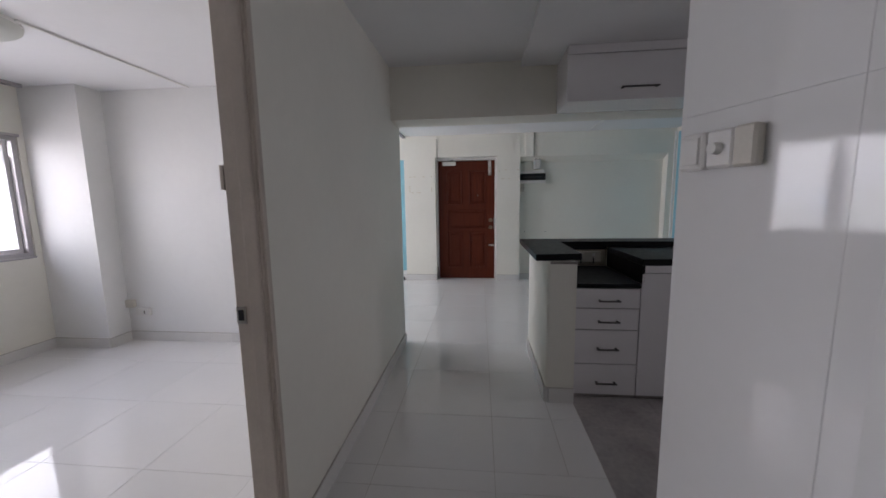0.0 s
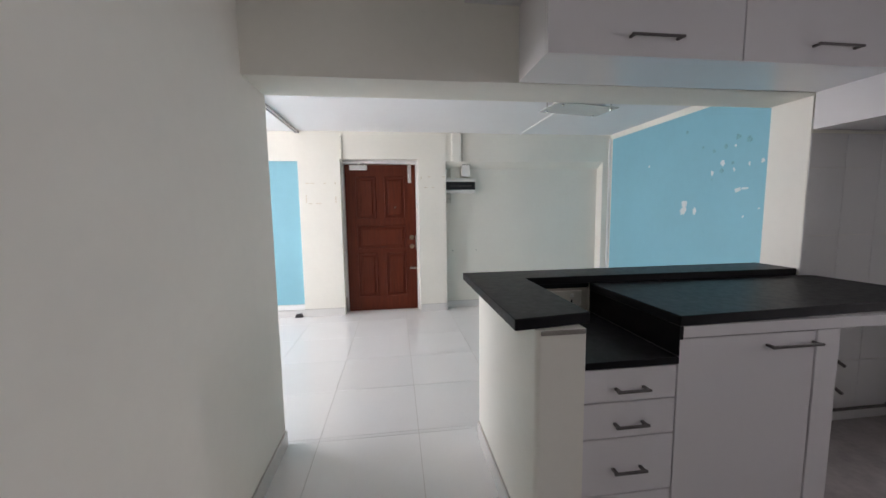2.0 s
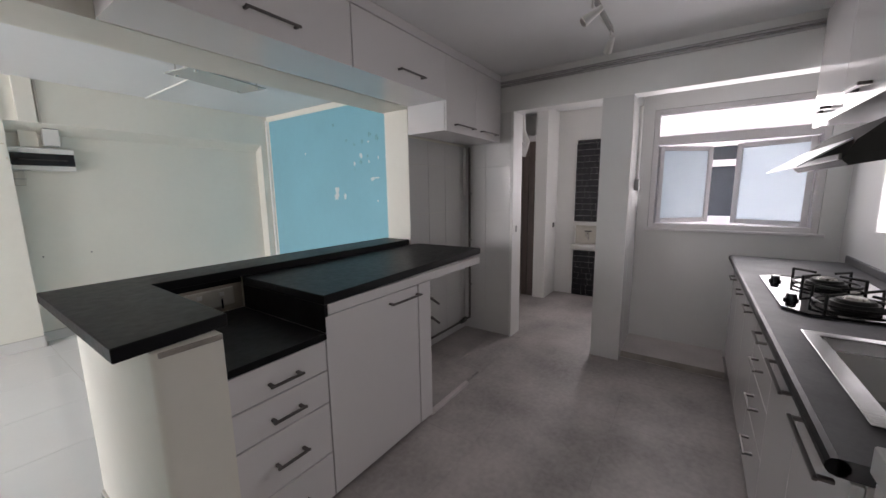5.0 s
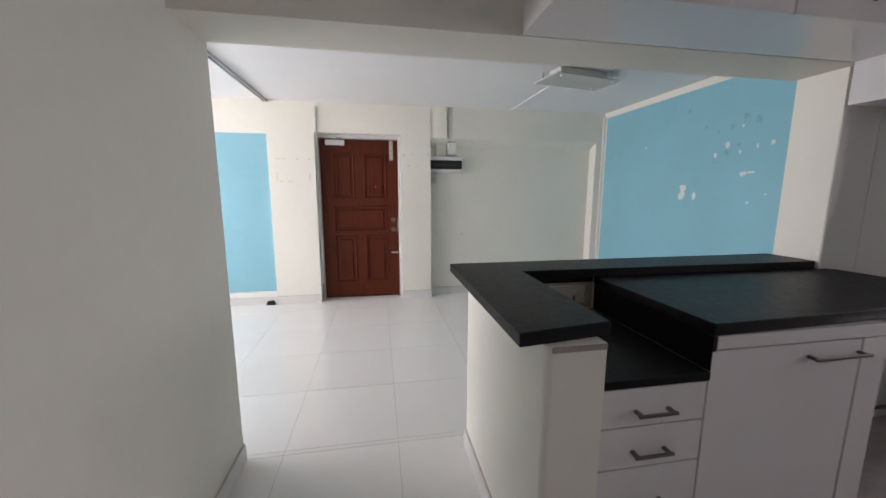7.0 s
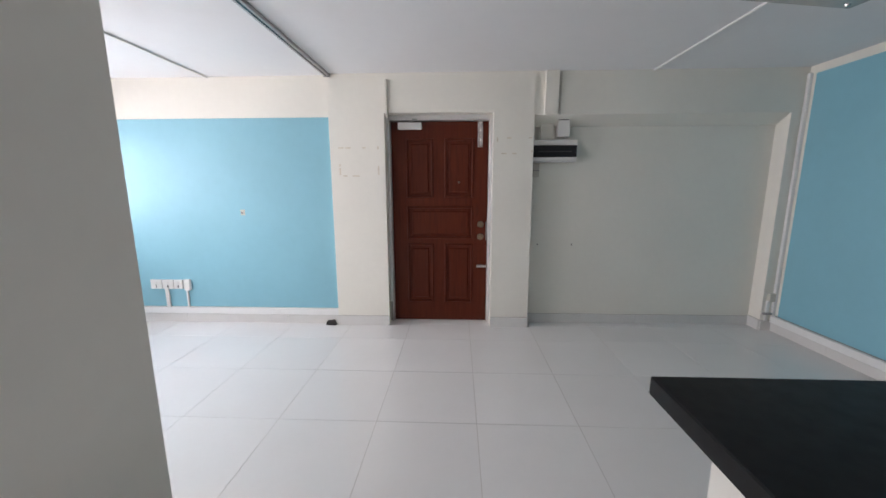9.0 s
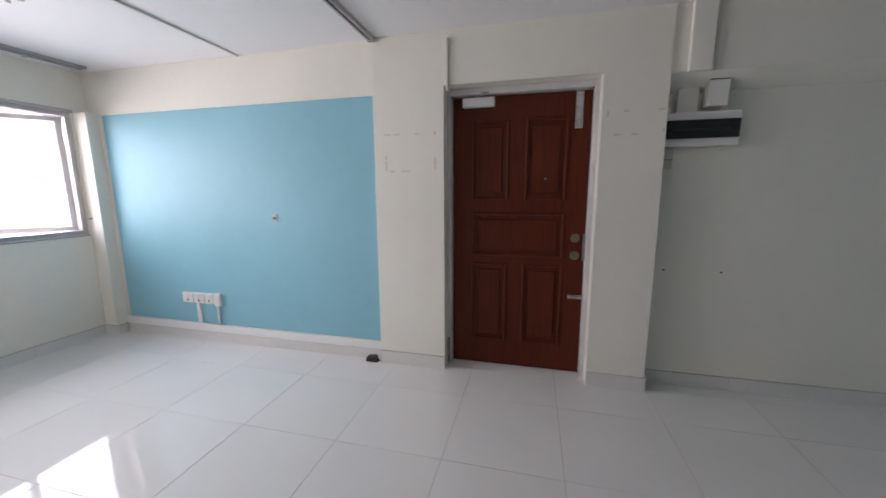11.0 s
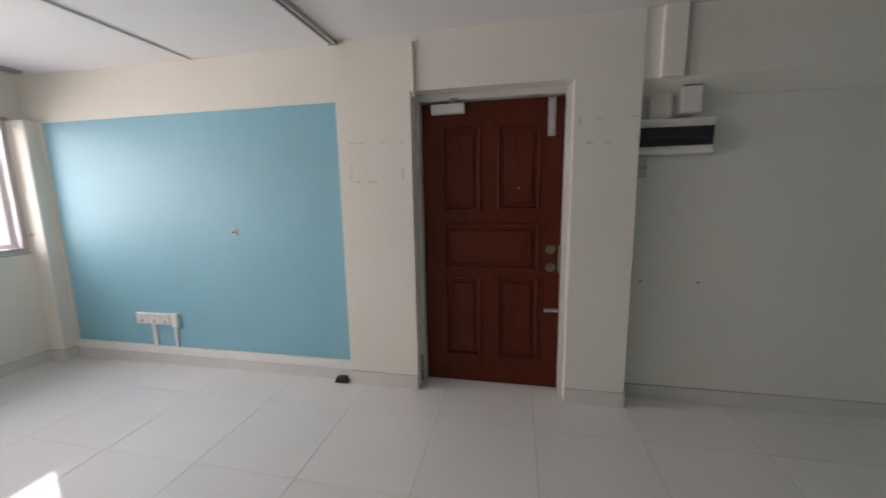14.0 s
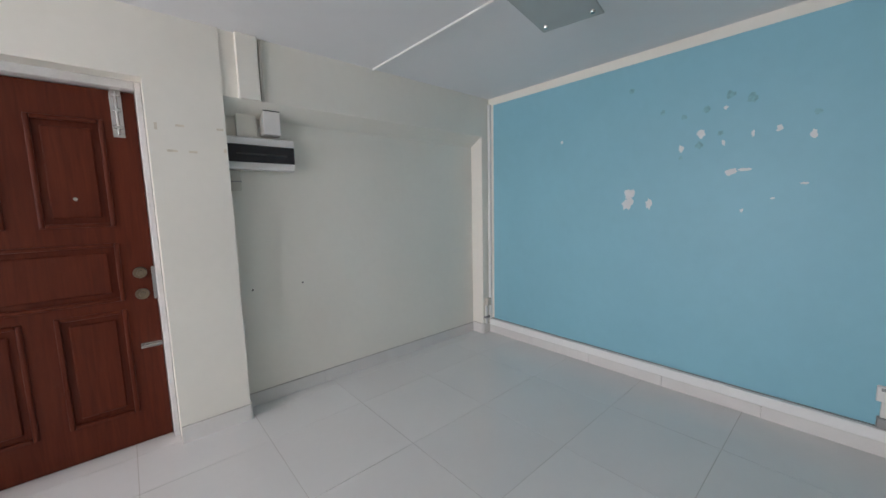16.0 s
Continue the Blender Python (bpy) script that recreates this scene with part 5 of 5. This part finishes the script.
for k in range(40):
    bmesh.ops.create_icosphere(hill, subdivisions=2, radius=1, matrix=Matrix.Translation((-500, -100 + k * 14, GZ)) @ Matrix.Diagonal((10, 14, 17 + 6 * math.sin(k * 1.7), 1)))
# Haze over the woods is mixed into their base colour.
HILLM = mat("haze_tinted_woods", (0.28, 0.36, 0.38), 0.9, var=0.15, scale=0.05)
solid("far_woods", hill, HILLM, "far tree line beyond the port, haze put into its blue-green", "woods", kind="stuff")

mast = thing("mast", -57.7, 21.2, GZ, "tall leaning blue-grey steel mast outside the window", "mast")
part("pole", cyl(bmesh.new(), (-57.7, 21.2, GZ), (-56.3, 23.9, 8.9), 0.34, 0.2, 12), mat("blue_grey_mast_paint", (0.30, 0.34, 0.40), 0.6, var=0.1), mast)
part("foot", B(-58.3, -57.1, 20.6, 21.8, GZ, GZ + 0.5, bev=0.05), BGREY, mast)
# white neighbouring roof and facade beside the living room
nb = thing("low_white_building", -30, 22, GZ, "white flat-roofed building with a parapet and canopy", "building")
part("wall", boxes((-45, -27, 19.5, 32, GZ, 1.6)), BRIGHT, nb)
part("parapet", boxes((-45.2, -26.8, 19.3, 32, 1.6, 2.0)), BRIGHT, nb)
part("canopy", boxes((-27, -24.6, 22.5, 29, -0.7, -0.4)), BPALE, nb)
for k in range(4):
    part("window", boxes((-27.1, -26.93, 20.3 + k * 2.8, 22.0 + k * 2.8, -2.6, -1.2)), BGLASS, nb)
pt = thing("pale_tower", -46, 40, GZ, "pale tower block seen past the window edge", "building")
part("wall", boxes((-58, -50, 35, 52, GZ, 9.5)), BWHITE, pt)
part("roof_box", boxes((-56, -52, 36, 40, 9.5, 12)), BGREY, pt)

# facade across the kitchen's light well; upper storeys, out of view, are added to shade the well
fc = thing("neighbour_facade", 9.0, 1.0, GZ, "white facade with dark louvred windows across the light well", "building")
for z0, z1 in ((GZ, -2.0), (-0.7, 0.85), (2.15, 3.7), (5.0, 6.5), (7.8, 9.3), (10.6, 17.0)):
    part("spandrel", boxes((9.0, 9.3, -7, 9, z0, z1)), FWHITE, fc)
part("back", boxes((9.6, 9.8, -7, 9, GZ, 17.0)), BGREY, fc)
for z0, z1 in ((-2.0, -0.7), (0.85, 2.15), (3.7, 5.0), (6.5, 7.8), (9.3, 10.6)):
    for k in range(12):
        y = -6.6 + k * 1.3
        w = part("window", boxes((9.12, 9.16, y + 0.06, y + 1.24, z0, z1)), BGLASS, fc)
        part("window_frame", boxes((9.04, 9.12, y, y + 0.06, z0, z1), (9.06, 9.12, y + 0.06, y + 1.24, z0 + (z1 - z0) * 0.72, z0 + (z1 - z0) * 0.72 + 0.12)), ALUW, w)

# the block that the flat belongs to, out of view: storeys above and below, and a ledge over the windows, added to block
# light
blk = thing("own_block_light_screen", 0, 2, GZ, "unseen pale mass of the apartment block, added to block light around the flat", "building", kind="structure")
part("storeys_above", boxes((X0, KWX + 0.12, -14, 20, 2.552, 16)), BWHITE, blk)
part("storeys_below", boxes((X0, YX + 0.1, -14, 20, GZ, -0.122)), BWHITE, blk)
part("next_flat", boxes((X0, YX + 0.1, 7.402, 20, -0.122, 2.552)), BWHITE, blk)
part("next_flat", boxes((X0, YX + 0.1, -14, -2.302, -0.122, 2.552)), BWHITE, blk)
# Unseen ledge, added to cut the high sky so light enters more level.
part("sky_blocking_ledge", boxes((X0 - 0.28, X0, -3, 8, 2.16, 2.26)), BWHITE, blk)

# ---- wall tiles in the kitchen ----
def wall_tiles(parent, axis, at, a0, a1, z0, z1, w, h, t=0.004, gap=0.0012):
    """Tiles on a wall: axis x for a face at x = at seen from smaller x, axis y for a face at y = at seen from smaller y."""
    rows, cols = math.ceil((z1 - z0) / h - 1e-6), math.ceil((a1 - a0) / w - 1e-6)
    for r in range(rows):
        for c in range(cols):
            p, q = a0 + c * w + gap, min(a1, a0 + (c + 1) * w) - gap
            u, v = z0 + r * h + gap, min(z1, z0 + (r + 1) * h) - gap
            if q - p < 0.01 or v - u < 0.01:
                continue
            bm = box(bmesh.new(), at - t, at - 0.0004, p, q, u, v, bev=0.0008) if axis == "x" else box(bmesh.new(), p, q, at - t, at - 0.0004, u, v, bev=0.0008)
            ob = new("tile", mesh_of("tile", bm, WTILE))
            ob.parent = parent


wall_tiles(bpy.data.objects["wall_kitchen_side"], "x", KX, 3.29, 3.745, 0.0, 1.80, 0.25, 0.40)
wall_tiles(bpy.data.objects["pillar_kitchen"], "x", KX, 2.326, 2.539, 0.10, 2.063, 0.213, 0.52)
wall_tiles(bpy.data.objects["wall_bar_end"], "y", BEAM0 + 0.04, 2.577, KX - 0.005, 0.0, 1.80, 0.25, 0.40)

ctile = bpy.data.objects["wall_corridor_tiled"]
for y0, y1 in ((1.3505, 1.6735), (1.0265, 1.35), (0.7025, 1.026), (0.3785, 0.702)):
    for z0, z1 in ((0.0, 0.3348), (0.3352, 1.5348), (1.5352, 2.37)):
        ob = new("tile", mesh_of("tile", flared(box(bmesh.new(), TW - 0.0018, TW - 0.0004, y0, y1, z0, z1, bev=0.0003)), WTILE))
        ob.parent = ctile

# ---- floor tiles, laid last ----
TS, TX, TY = 0.603, 0.275, 5.284
made = {}


def lay(parent, rx0, rx1, ry0, ry1, material, top=0.0, size=TS, ox=TX, oy=TY, gap=0.0026):
    i0, i1 = math.floor((rx0 - ox) / size), math.ceil((rx1 - ox) / size)
    j0, j1 = math.floor((ry0 - oy) / size), math.ceil((ry1 - oy) / size)
    for i in range(i0, i1):
        for j in range(j0, j1):
            a, b_ = max(rx0, ox + i * size) + gap / 2, min(rx1, ox + (i + 1) * size) - gap / 2
            c, d = max(ry0, oy + j * size) + gap / 2, min(ry1, oy + (j + 1) * size) - gap / 2
            if b_ - a < 0.01 or d - c < 0.01:
                continue
            key = (round(b_ - a, 3), round(d - c, 3), material.name)
            if key not in made:
                w, h = (b_ - a) / 2, (d - c) / 2
                made[key] = mesh_of("tile", B(-w, w, -h, h, -0.006, 0, bev=0.0005), material)
            ob = new("tile", made[key])
            ob.location, ob.parent = ((a + b_) / 2, (c + d) / 2, top), parent


lay(floor, WINX, BLUEX, 4.045, 6.86, TILE)
lay(floor, CORR, BARX, 2.4, 4.045, TILE)
lay(floor, BARX, BLUEX, BW1, 4.045, TILE)
lay(floor, BARX, 0.822, 2.4, BARY, TILE)
lay(floor, CORR, 0.822, -2.2, 2.4, TILE)
lay(floor, -0.535, 0.483, 6.86, 7.0, TILE)
lay(floor, NX0, NX1, 6.86, 6.98, TILE)
lay(floor, WINX, CORR - 0.10, -2.2, 3.95, TILE)
lay(kfloor, 0.824, KX + 0.02, STY, BF + 0.03, KFLOOR, top=-0.002, oy=0.4, ox=0.72, gap=0.0008)
lay(kfloor, 2.63, KX, BF + 0.03, 3.775, KFLOOR, top=-0.002, oy=0.4, ox=0.72, gap=0.0008)
lay(kfloor, KX + 0.02, YX, 2.424, 3.9, KFLOOR, top=-0.002, oy=0.4, ox=0.72, gap=0.0008)
